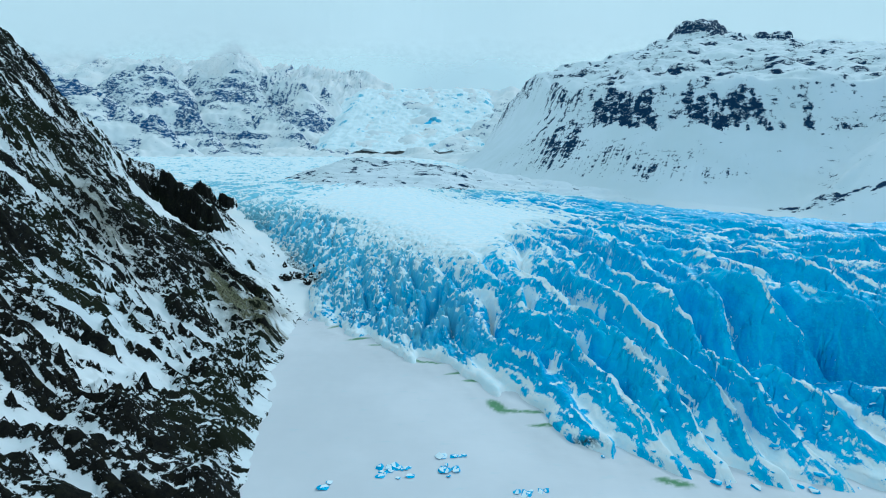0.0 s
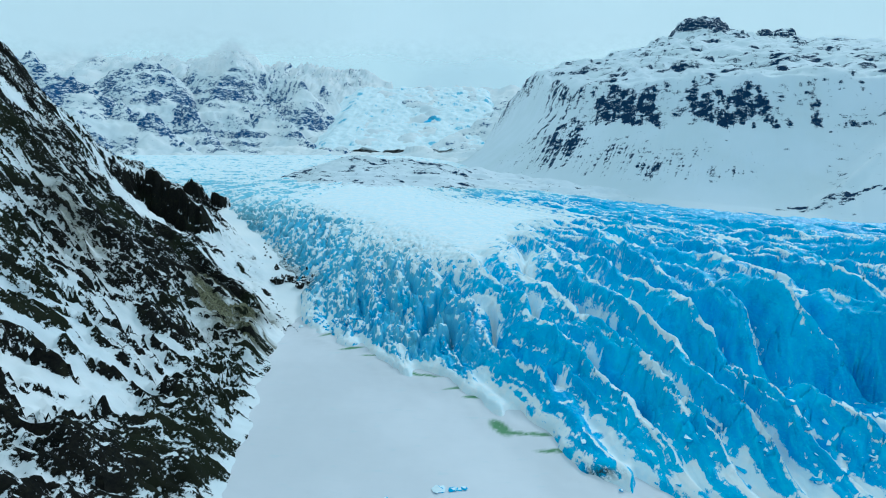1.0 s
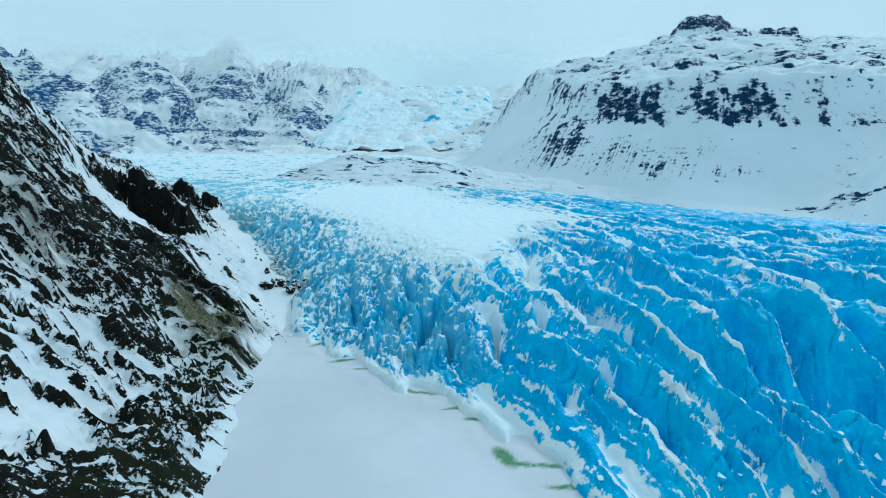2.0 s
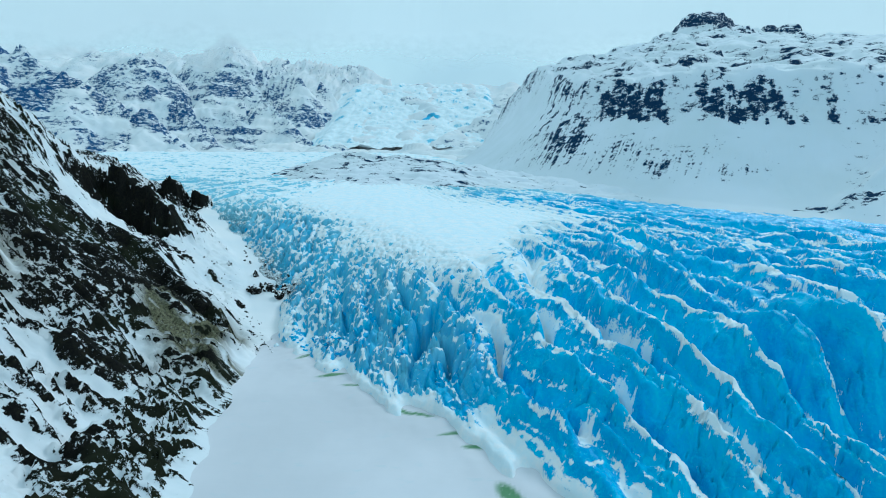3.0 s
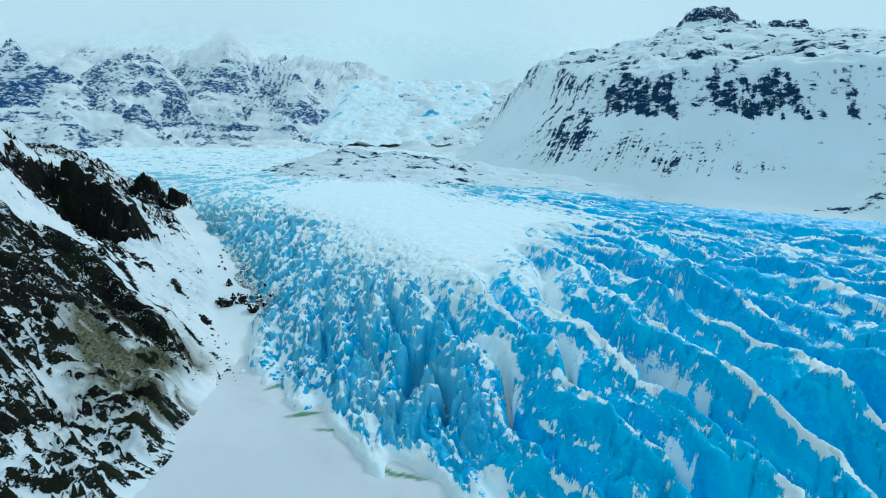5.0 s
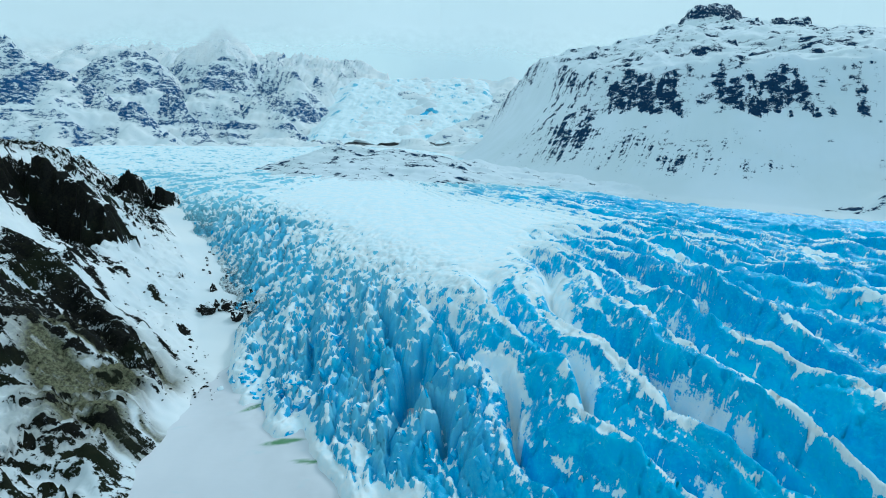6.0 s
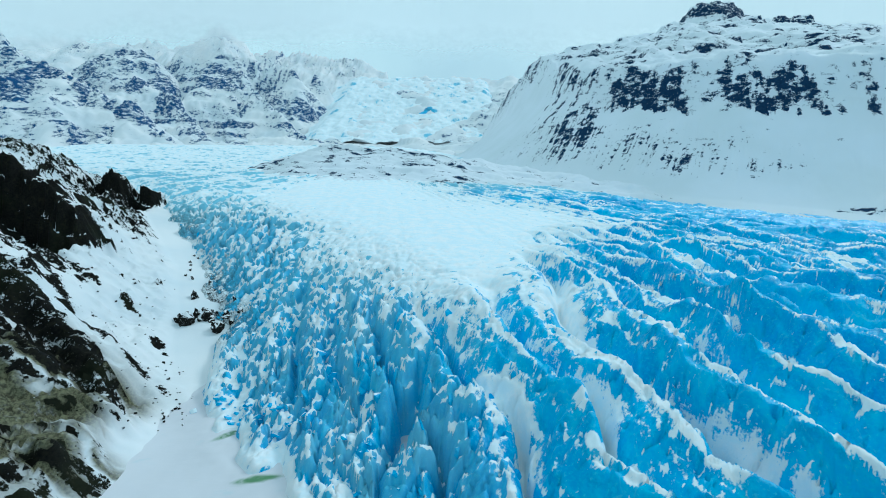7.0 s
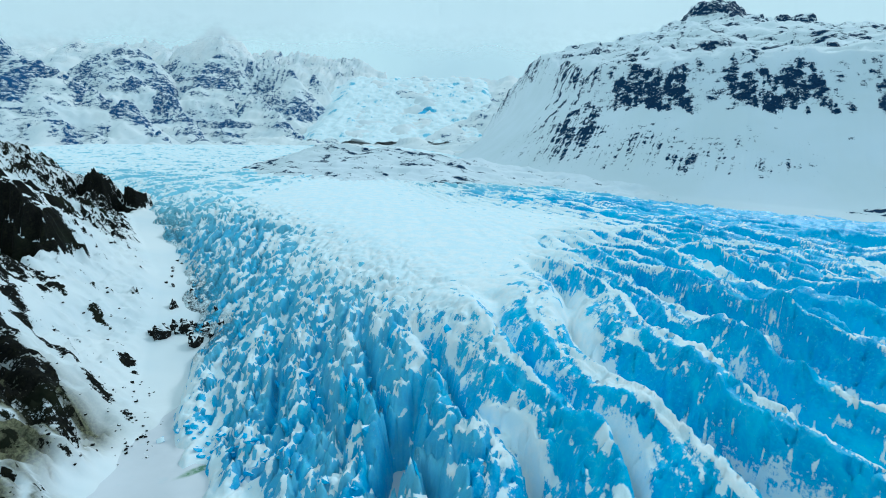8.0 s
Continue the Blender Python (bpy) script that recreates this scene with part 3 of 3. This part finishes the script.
    clear = step01(-95, -86, x) * step01(214, 228, y) * step01(262, 250, y)
    rock = rock + 0.55 * bump(x, y, -120, 246, 14, 8, -0.6)
    rock, soil = rock - 0.8 * clear, soil * (1 - clear)
    keep = (d > -5) | ((y > 250) & (d > np.interp(y, (290, 330), (-45, -16))))
    tagged(grid_object("rocky_hillside", xs, ys, z, M_HILL, {"rock": np.clip(rock, -1, 0.69) + 0.3 * step01(0.2, 0.6, towers) * step01(0.8, 1.3, sl), "soil": soil}, keep), "steep dark basalt hillside with patchy snow beside the lagoon", "hillside", kind="structure")
    return xs, ys, z


def terraces(z, period, share):
    """Turns an even slope into treads and risers."""
    k = z / period
    f = k - np.floor(k)
    return z + share * ((np.floor(k) + step01(0.62, 0.95, f)) * period - z)


def build_mountain():
    xs = lines((20, 700, 3.0), (700, 1900, 7))
    ys = lines((330, 480, 8), (480, 1000, 2.8), (1000, 2300, 6))
    x, y = np.meshgrid(xs, ys)
    z, d = mountain_height(x, y)
    spur = crest_height(x, y, ((440, 553, 44), (500, 565, 84), (600, 600, 150), (780, 660, 280), (1000, 700, 400)), 0.72)
    z = soft_max(z, spur, 6)
    mesa = 1 - np.hypot((x - 975) / 105, (y - 1790) / 120) + 0.1 * fbm(x / 40, y / 40, 3, 205)
    z += 18 * step01(-0.02, 0.06, mesa) + 18 * step01(0.14, 0.22, mesa) + 4 * step01(0.3, 0.4, mesa) + 22 * step01(-1.3, 0.0, mesa)
    mesa2 = 1 - np.hypot((x - 1265) / 70, (y - 1770) / 80) + 0.1 * fbm(x / 40, y / 40, 3, 207)
    z += 24 * step01(0.0, 0.16, mesa2)
    mesa3 = 1 - np.hypot((x - 1620) / 60, (y - 1660) / 80) + 0.1 * fbm(x / 40, y / 40, 3, 208)
    z += 26 * step01(0.0, 0.2, mesa3)
    high = step01(150, 230, d)
    z += step01(0, 120, d) * 4 * fbm(x / 150, y / 150, 4, 201, 0.5) + high * (8 * fbm(x / 150, y / 150, 5, 202, 0.55) + 14 * (ridged(x / 80, y / 80, 5, 211) - 0.5))
    run = (x * 0.8 - y * 0.6)
    z += 2.6 * step01(10, 60, d) * step01(170, 90, d) * (ridged(run / 16, d / 90, 3, 241) - 0.5)
    z = terraces(z + 14 * high * fbm(x / 90, y / 90, 3, 251), 30, 0.7 * np.clip(fbm(x / 110, y / 110, 3, 255) + 0.2, 0, 1) * high)
    # the cliff band half way up: two dark buttresses with thinner ledges between and beside them
    edge = d - 160 + 11 * fbm(x / 32, y / 32, 4, 221, 0.6)
    cliff = np.interp(x, (180, 285, 300, 366, 378, 415, 430, 500, 512, 540, 620, 720), (0.15, 0.3, 1.05, 1.1, 0.4, 0.55, 1.15, 1.2, 0.25, 0.35, 0.4, 0.1)) * step01(1150, 950, y)
    wall = step01(-16, -8, edge) * step01(30, 8, edge + 12 * fbm(x / 20, y / 20, 3, 222))
    z += cliff * (7 * step01(-5, 4, edge) * step01(140, 20, edge) + 11 * (ridged(x / 30, y / 30, 5, 223, 0.6) - 0.5) * step01(-12, 2, edge) * step01(80, 30, edge))
    z += 26 * bump(x, y, 245, 1363, 30, 60) * ridged(x / 30, y / 30, 4, 224)
    sl, gx, gy = slope_of(z, xs, ys)
    broken = fbm(x / 70, y / 70, 4, 231, 0.6)
    rock = -0.32 + 0.50 * np.clip(sl, 0, 1.8) * (0.25 + 0.75 * high) + 0.5 * broken * high + 0.35 * (ridged(x / 30, y / 30, 3, 233) - 0.6) * high
    rock += 1.25 * cliff * wall * (0.68 + 0.5 * fbm(x / 24, y / 24, 5, 235, 0.7))
    rock += (0.75 * bump(x, y, 235, 960, 75, 130) + 0.65 * bump(x, y, 562, 682, 60, 36) + 0.5 * bump(x, y, 430, 700, 40, 12)) * (0.25 + 1.1 * fbm(x / 22, y / 22, 5, 239, 0.7)) * step01(85, 120, d)
    rock += 1.25 * (ridged((z + 6 * fbm(x / 80, y / 80, 3, 236)) / 24, run / 260, 2, 237) - 0.55) * step01(190, 260, d) * step01(-0.2, 0.4, fbm(x / 130, y / 130, 3, 238))
    rock += 0.55 * step01(-0.08, 0.05, np.maximum(mesa, np.maximum(mesa2, mesa3))) * step01(0.3, 0.7, sl)
    streak = 0.5 * bump(x, y, 150, 960, 70, 110) + 0.95 * bump(x, y, 218, 845, 60, 60) + 0.8 * bump(x, y, 285, 752, 60, 42) + 0.7 * bump(x, y, 345, 690, 60, 36) + 0.5 * bump(x, y, 415, 646, 60, 30)
    rock += np.clip(streak, 0, 1) * step01(240, 190, z) * (0.40 + 1.7 * (ridged(run / 5.0, d / 110, 2, 261) - 0.42)) - 0.1 * step01(60, 20, d)
    rock += 1.3 * bump(x, y, 505, 546, 95, 8, -0.25) * (0.6 + fbm(x / 25, y / 8, 3, 275)) + 0.55 * bump(x, y, 350, 606, 26, 4, -0.3)
    rock += 0.95 * step01(40, 0, np.abs(z - spur)) * (ridged((z - 0.25 * x) / 11, run / 60, 3, 271) - 0.36)
    rock -= 0.32 * bump(x, y, 170, 1230, 150, 240) + 0.25 * bump(x, y, 600, 720, 90, 70)
    ledge = crest_height(x, y, ((230, 1363, 405), (310, 1400, 443), (477, 1500, 508), (647, 1600, 560), (785, 1690, 622)), 0.37, 1.0, True)[2]
    rock += 0.75 * step01(45, 5, ledge) * step01(0.0, 0.5, fbm(x / 50, y / 50, 3, 281))
    keep = d > -80
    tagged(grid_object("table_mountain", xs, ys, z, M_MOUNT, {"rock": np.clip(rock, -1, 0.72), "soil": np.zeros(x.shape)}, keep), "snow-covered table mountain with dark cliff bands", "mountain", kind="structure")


def build_moraine():
    xs, ys = lines((-330, 460, 2.2)), lines((540, 1000, 2.2))
    x, y = np.meshgrid(xs, ys)
    base = glacier_base(x, y)[0]
    crest = crest_height(x, y, ((-230, 800, 120), (-157, 765, 136), (-90, 750, 131), (-20, 735, 124), (60, 735, 112), (150, 730, 99), (260, 680, 80)), 0.36)
    z = crest + 3.0 * fbm(x / 40, y / 25, 4, 401) + 5 * (ridged(x / 60, y / 26, 4, 411) - 0.5)
    rock = 0.16 + 1.3 * (ridged(x / 70, (y + 0.25 * x) / 14, 4, 421, 0.6) - 0.58) + 0.25 * fbm(x / 60, y / 40, 3, 431) - 0.35 * step01(40, 160, x)
    keep = z > base - 9
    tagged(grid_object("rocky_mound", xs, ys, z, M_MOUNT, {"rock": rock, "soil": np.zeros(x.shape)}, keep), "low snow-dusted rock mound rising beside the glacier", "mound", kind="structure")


def build_far():
    xs, ys = lines((-4000, -2400, 25), (-2400, -500, 7.0), (-500, 1500, 18)), lines((1350, 1800, 18), (1800, 3300, 8.5), (3300, 4300, 22))
    x, y = np.meshgrid(xs, ys)
    floor = np.interp(y, [1350, 2000, 2300, 2700, 3000, 3500, 4300], [120, 225, 285, 440, 590, 860, 1000])
    wx, wy = x + 28 * fbm(x / 220, y / 220, 4, 341), y + 28 * fbm(x / 220, y / 220, 4, 342)
    west, along, off = np.full(x.shape, -1e9), np.zeros(x.shape), np.zeros(x.shape)
    for i, (ridge, fall) in enumerate((
            (((-2351, 2150, 852), (-1993, 2150, 711), (-1830, 2130, 645), (-1663, 2100, 554), (-1474, 2070, 464), (-1318, 2050, 389), (-1078, 2000, 232)), 0.78),
            (((-1993, 2150, 690), (-1811, 2050, 560), (-1661, 1980, 430), (-1560, 1900, 270)), 0.85),
            (((-2351, 2150, 830), (-2100, 2000, 560), (-1950, 1900, 330)), 0.85),
            (((-1950, 3000, 930), (-1885, 2950, 892), (-1800, 2860, 850), (-1717, 2750, 693), (-1520, 2600, 553), (-1233, 2450, 367)), 0.80),
            (((-1717, 2750, 693), (-1771, 2650, 608), (-1900, 2560, 480)), 0.85),
            (((-1717, 2750, 693), (-1600, 2600, 560), (-1525, 2500, 440), (-1420, 2350, 300)), 0.95),
            (((-1509, 3300, 1145), (-1389, 3100, 902), (-1257, 2950, 725), (-1042, 2750, 568), (-862, 2600, 434), (-652, 2400, 270)), 0.85),
            (((-1389, 3100, 902), (-1168, 3150, 876), (-945, 3060, 797), (-884, 2960, 600)), 1.1),
            (((-1257, 2950, 700), (-1180, 2700, 480), (-1120, 2500, 330)), 0.95),
            (((-900, 3250, 780), (-850, 3200, 800), (-800, 3180, 700)), 1.4),
            (((-4000, 4300, 1400), (-700, 4250, 1200)), 0.62))):
        h, a, o = crest_height(wx, wy, ridge, fall, ways=True)
        over = h > west
        west, along, off = np.where(over, h, west), np.where(over, a + 5000 * i, along), np.where(over, o, off)
    east = crest_height(wx, wy, ((420, 2700, 560), (150, 2600, 450), (20, 2450, 380), (-90, 2250, 270)), 0.6)
    left = step01(-450, -800, x)
    z = np.maximum(np.where(x < -450, soft_max(west, floor - 400 * left * step01(2300, 2700, y), 30), floor), east)
    rise = np.clip((z - floor + 120) / 200, 0, 1)
    gully = ridged(along / 75, off / 420, 4, 325, 0.6)
    z += 62 * rise * (gully - 0.55) * step01(-450, -650, x)
    z += 22 * fbm(x / 220, y / 220, 5, 311, 0.55) * (0.4 + rise) + 42 * rise * (ridged(wx / 160, wy / 160, 6, 321, 0.6) - 0.5)
    z = terraces(z + 25 * fbm(x / 150, y / 150, 3, 351), 60, 0.5 * np.clip(rise, 0, 1) * np.clip(fbm(x / 300, y / 300, 2, 352) + 0.2, 0, 1))
    sl, gx, gy = slope_of(z, xs, ys)
    rock = -0.17 + 0.40 * np.clip(sl, 0, 2) + 0.30 * fbm(x / 260, y / 260, 4, 331, 0.6) + 1.5 * (ridged(along / 26, off / 260, 3, 336, 0.6) - 0.56) + 1.2 * (ridged((z + 8 * fbm(x / 60, y / 60, 3, 338)) / 26, along / 400, 2, 337) - 0.58) * step01(-0.3, 0.5, fbm(x / 240, y / 240, 3, 339)) + 0.35 * fbm(x / 420, y / 420, 3, 335) - 0.0007 * np.clip(off - 80, 0, 600)
    rock = np.where(rise < 0.3, rock - 0.5, rock) - 0.5 * step01(780, 980, z)
    tagged(grid_object("distant_mountains", xs, ys, z, M_FAR, {"rock": np.clip(rock, -1, 0.62), "soil": np.zeros(x.shape)}), "distant snow-covered mountain range, rock spurs coloured blue for haze", "mountains", kind="structure")
    # the icefall that feeds the valley
    xs, ys = lines((-760, 420, 7)), lines((2250, 3700, 8))
    x, y = np.meshgrid(xs, ys)
    z = np.interp(y, [1350, 2000, 2300, 2700, 3000, 3500, 4300], [120, 225, 285, 440, 590, 860, 1000]) + 8
    edge = step01(-760, -600, x) * step01(420, 300, x)
    z += 30 * edge * (ridged(x / 160, y / 90, 5, 361) - 0.5) + 12 * fbm(x / 90, y / 90, 4, 362) - 60 * (1 - edge)
    sl, gx, gy = slope_of(z, xs, ys)
    hole = bump(x, y, -90, 2870, 60, 45)
    ice = 0.02 + 0.40 * fbm(x / 140, y / 60, 4, 371) + 0.35 * (sl - 0.45) + 0.9 * hole
    tagged(grid_object("icefall", xs, ys, z, M_ICE, {"across": x / 8, "along": y / 8, "ice": ice, "pale": np.clip(0.75 - hole, 0, 1), "dirt_and_shade": 0.8 * bump(x, y, -75, 2885, 30, 22)}), "distant snow-covered icefall with pale blue crevasses", "icefall", kind="structure")


build_ground()
build_lagoon()
build_far()
build_mountain()
build_moraine()
HILL = build_hill()
ICE = build_glacier()


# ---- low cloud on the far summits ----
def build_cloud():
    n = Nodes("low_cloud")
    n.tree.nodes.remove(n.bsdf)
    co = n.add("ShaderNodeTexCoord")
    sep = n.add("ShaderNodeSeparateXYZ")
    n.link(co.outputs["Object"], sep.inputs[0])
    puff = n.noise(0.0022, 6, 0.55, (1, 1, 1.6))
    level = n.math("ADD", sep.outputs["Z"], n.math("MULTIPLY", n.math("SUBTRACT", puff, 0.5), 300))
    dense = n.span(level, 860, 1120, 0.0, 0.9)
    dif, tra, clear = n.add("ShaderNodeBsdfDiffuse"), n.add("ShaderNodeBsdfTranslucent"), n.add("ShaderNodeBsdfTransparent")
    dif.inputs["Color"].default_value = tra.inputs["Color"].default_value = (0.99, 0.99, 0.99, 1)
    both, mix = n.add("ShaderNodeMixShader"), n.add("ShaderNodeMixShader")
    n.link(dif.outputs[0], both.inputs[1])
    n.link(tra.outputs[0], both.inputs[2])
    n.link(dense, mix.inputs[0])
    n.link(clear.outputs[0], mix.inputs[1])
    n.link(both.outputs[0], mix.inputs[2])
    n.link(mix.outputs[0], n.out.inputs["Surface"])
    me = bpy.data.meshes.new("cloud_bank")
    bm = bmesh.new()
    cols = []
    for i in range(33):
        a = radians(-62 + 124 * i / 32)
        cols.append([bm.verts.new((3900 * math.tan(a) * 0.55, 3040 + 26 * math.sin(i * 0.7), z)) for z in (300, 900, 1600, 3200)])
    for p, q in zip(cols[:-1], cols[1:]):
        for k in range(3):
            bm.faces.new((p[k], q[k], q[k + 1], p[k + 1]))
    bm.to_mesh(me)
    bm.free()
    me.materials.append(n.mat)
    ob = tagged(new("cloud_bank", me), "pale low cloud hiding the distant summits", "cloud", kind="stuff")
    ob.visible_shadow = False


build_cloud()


# ---- loose things ----
def level(sheet, x, y):
    """The height of a sheet at a place in the plan."""
    xs, ys, z = sheet
    if sheet is ICE:
        x = (x - 5) / (y - 20)
    i = min(max(int(np.searchsorted(xs, x)) - 1, 0), len(xs) - 2)
    j = min(max(int(np.searchsorted(ys, y)) - 1, 0), len(ys) - 2)
    u, v = (x - xs[i]) / (xs[i + 1] - xs[i]), (y - ys[j]) / (ys[j + 1] - ys[j])
    return float((z[j, i] * (1 - u) + z[j, i + 1] * u) * (1 - v) + (z[j + 1, i] * (1 - u) + z[j + 1, i + 1] * u) * v)


def chunk(name, size, seed, material, key, value, count=16, snow=0.62, rough=0.0):
    """A broken block: the hull of scattered points, its upper faces under snow."""
    rng = random.Random(seed)
    bm = bmesh.new()
    for _ in range(count):
        v = Vector((rng.gauss(0, 1), rng.gauss(0, 1), rng.gauss(0, 1))).normalized() * rng.uniform(0.8, 1.0)
        bm.verts.new((v.x * size[0] / 2, v.y * size[1] / 2, v.z * size[2] / 2))
    hull = bmesh.ops.convex_hull(bm, input=bm.verts)
    bmesh.ops.delete(bm, geom=[g for g in hull["geom_interior"] if isinstance(g, bmesh.types.BMVert)], context="VERTS")
    if rough:
        bmesh.ops.subdivide_edges(bm, edges=bm.edges[:], cuts=2, use_grid_fill=True)
        for v in bm.verts:
            v.co += v.co.normalized() * rough * noise.noise(v.co * 2.2 / rough * 0.25 + Vector((seed, 0, 0)))
    bmesh.ops.split_edges(bm, edges=bm.edges[:])
    bm.normal_update()
    me = bpy.data.meshes.new(name)
    bm.verts.index_update()
    low = {v.index: f.normal.z for f in bm.faces for v in f.verts}
    bm.to_mesh(me)
    bm.free()
    at = me.attributes.new(key, "FLOAT", "POINT")
    at.data.foreach_set("value", [value if low[i] < snow else -0.35 for i in range(len(me.vertices))])
    me.attributes.new("pale", "FLOAT", "POINT").data.foreach_set("value", [0.05 + (0.35 if name == "serac" else 0.0) * rng.random()] * len(me.vertices))
    me.materials.append(material)
    return me


def build_seracs():
    """Leaning blades of ice where the stream breaks up."""
    glacier = bpy.data.objects["glacier"]
    kinds = [chunk("serac", (3.0 + 0.5 * k % 2, 5.5 + k % 3, 8.5 + k % 4), 500 + k, M_ICE, "ice", 0.9, 13, 0.86) for k in range(9)]
    rng = random.Random(7)
    made = 0
    while made < 80:
        u = rng.random()
        if u < 0.6:
            x, y = rng.gauss(-44, 30), rng.gauss(248, 34)
        elif u < 0.85:
            k = rng.random()
            x, y = -95 - 110 * k + rng.gauss(8, 13), 300 + 130 * k + rng.gauss(8, 12)
        else:
            x, y = rng.gauss(8, 16), rng.gauss(205, 22)
        d = float(signed(np.array([x]), np.array([y]), FRONT)[0])
        if d < 9 or d > 75:
            continue
        out = math.atan2(x - FAN[0], FAN[1] - y)
        size = rng.uniform(0.5, 0.85) * (0.7 if d < 14 else 1.0)
        ob = new("serac", rng.choice(kinds))
        ob.parent = glacier
        ob.matrix_basis = pose(x, y, level(ICE, x, y) - 0.6 * size, rng.gauss(-12, 14), rng.gauss(0, 16), math.degrees(out) + rng.gauss(0, 22)) @ Matrix.Diagonal((size, size, size * rng.uniform(0.7, 1.15), 1))
        made += 1


def build_ice_blocks():
    """Floes frozen into the lagoon and rubble at the glacier's foot."""
    kinds = [chunk("ice_block", (2.4, 1.7 + 0.2 * (k % 3), 1.2), 700 + k, M_ICE, "ice", 1.0, 14, 0.9) for k in range(6)]
    rng = random.Random(11)
    for cx, cy, rx, ry, n in ((-14, 110, 5.5, 3.5, 16), (2, 110, 4.5, 2.2, 9), (2, 116, 4.5, 0.7, 6), (-30, 104, 0.8, 1.6, 3), (22, 101, 6, 1.0, 6)):
        for _ in range(n):
            x, y, k = cx + rng.gauss(0, 0.5) * rx, cy + rng.gauss(0, 0.5) * ry, rng.uniform(0.6, 1.7)
            ob = new("ice_block", rng.choice(kinds))
            ob.matrix_basis = pose(x, y, 0.15 * k, 0, rng.gauss(0, 8), rng.uniform(0, 360)) @ Matrix.Diagonal((k, k, k * 0.45, 1))
            tagged(ob, "small blue ice floe frozen into the snowy lagoon", "ice block", "ice floes on the lagoon")
    made = 0
    while made < 170:
        x, y = rng.gauss(88, 22), rng.gauss(116, 13)
        if made >= 70:
            k = rng.random()
            x, y = -76 + 84 * k + rng.gauss(2, 3), 248 - 68 * k + 9 * math.sin(3.1 * k) + rng.gauss(3, 3.5)
        d = float(signed(np.array([x]), np.array([y]), FRONT)[0])
        if d < -5 or d > 30:
            continue
        k = rng.uniform(0.4, 1.5)
        ob = new("ice_block", rng.choice(kinds))
        ob.matrix_basis = pose(x, y, max(level(ICE, x, y), 0.8) + 0.15 * k, rng.gauss(0, 20), rng.gauss(0, 20), rng.uniform(0, 360)) @ Matrix.Diagonal((k, k, k, 1))
        tagged(ob, "broken blue ice block lying at the glacier front", "ice block", "rubble at the glacier front")
        made += 1


def build_boulders():
    kinds = [chunk("boulder", (2.2, 1.8, 1.5), 900 + k, M_STONE, "rock", 1.3, 18, 0.88) for k in range(6)]
    rng = random.Random(23)
    made = 0
    while made < 170:
        if rng.random() < 0.35:
            x, y = rng.gauss(-74, 12), rng.gauss(250, 8)
        elif rng.random() < 0.55:
            x, y = rng.gauss(-92, 9), rng.gauss(268, 22)
        else:
            x, y = rng.gauss(-130, 18), rng.gauss(292, 22)
        k = rng.uniform(0.2, 0.8) * rng.uniform(0.5, 1.1)
        d = float(signed(np.array([x]), np.array([y]), SHORE)[0])
        if d < -8:
            continue
        z = max(level(HILL, x, y) if d > -4 else 0.1, 0.1)
        ob = new("boulder", rng.choice(kinds))
        ob.matrix_basis = pose(x, y, z + 0.25 * k, rng.gauss(0, 12), rng.gauss(0, 12), rng.uniform(0, 360)) @ Matrix.Diagonal((k, k, k, 1))
        tagged(ob, "dark basalt boulder lying on the snow slope", "boulder", "boulders below the hillside")
        made += 1
    for x, y, w, h, seed in ((-110, 303, 9, 11, 1), (-95, 300, 8, 8, 2), (-104, 309, 7, 9, 3), (-122, 330, 7, 7, 4), *((-106 + rng.gauss(0, 6), 309 + rng.gauss(0, 4.5), rng.uniform(1.6, 4), rng.uniform(2, 6), 60 + i) for i in range(32)), *((-106 - 58 * k / 12 + rng.gauss(0, 3), 325 + 68 * k / 12 + rng.gauss(0, 3), rng.uniform(1.2, 3.2), rng.uniform(1.5, 3.5), 30 + k) for k in range(12))):
        ob = new("rock_outcrop", chunk("rock_outcrop", (w, w * 0.8, h), 950 + seed, M_STONE, "rock", 0.75, 24, 0.6, 0.9))
        ob.matrix_basis = pose(x, y, max(level(ICE, x, y), level(HILL, x, y)) + h * 0.1, 8, -10, seed * 70)
        tagged(ob, "jagged dark rock outcrop between snow gully and ice", "rock outcrop", "outcrops at the ice margin")


build_seracs()
build_ice_blocks()
build_boulders()
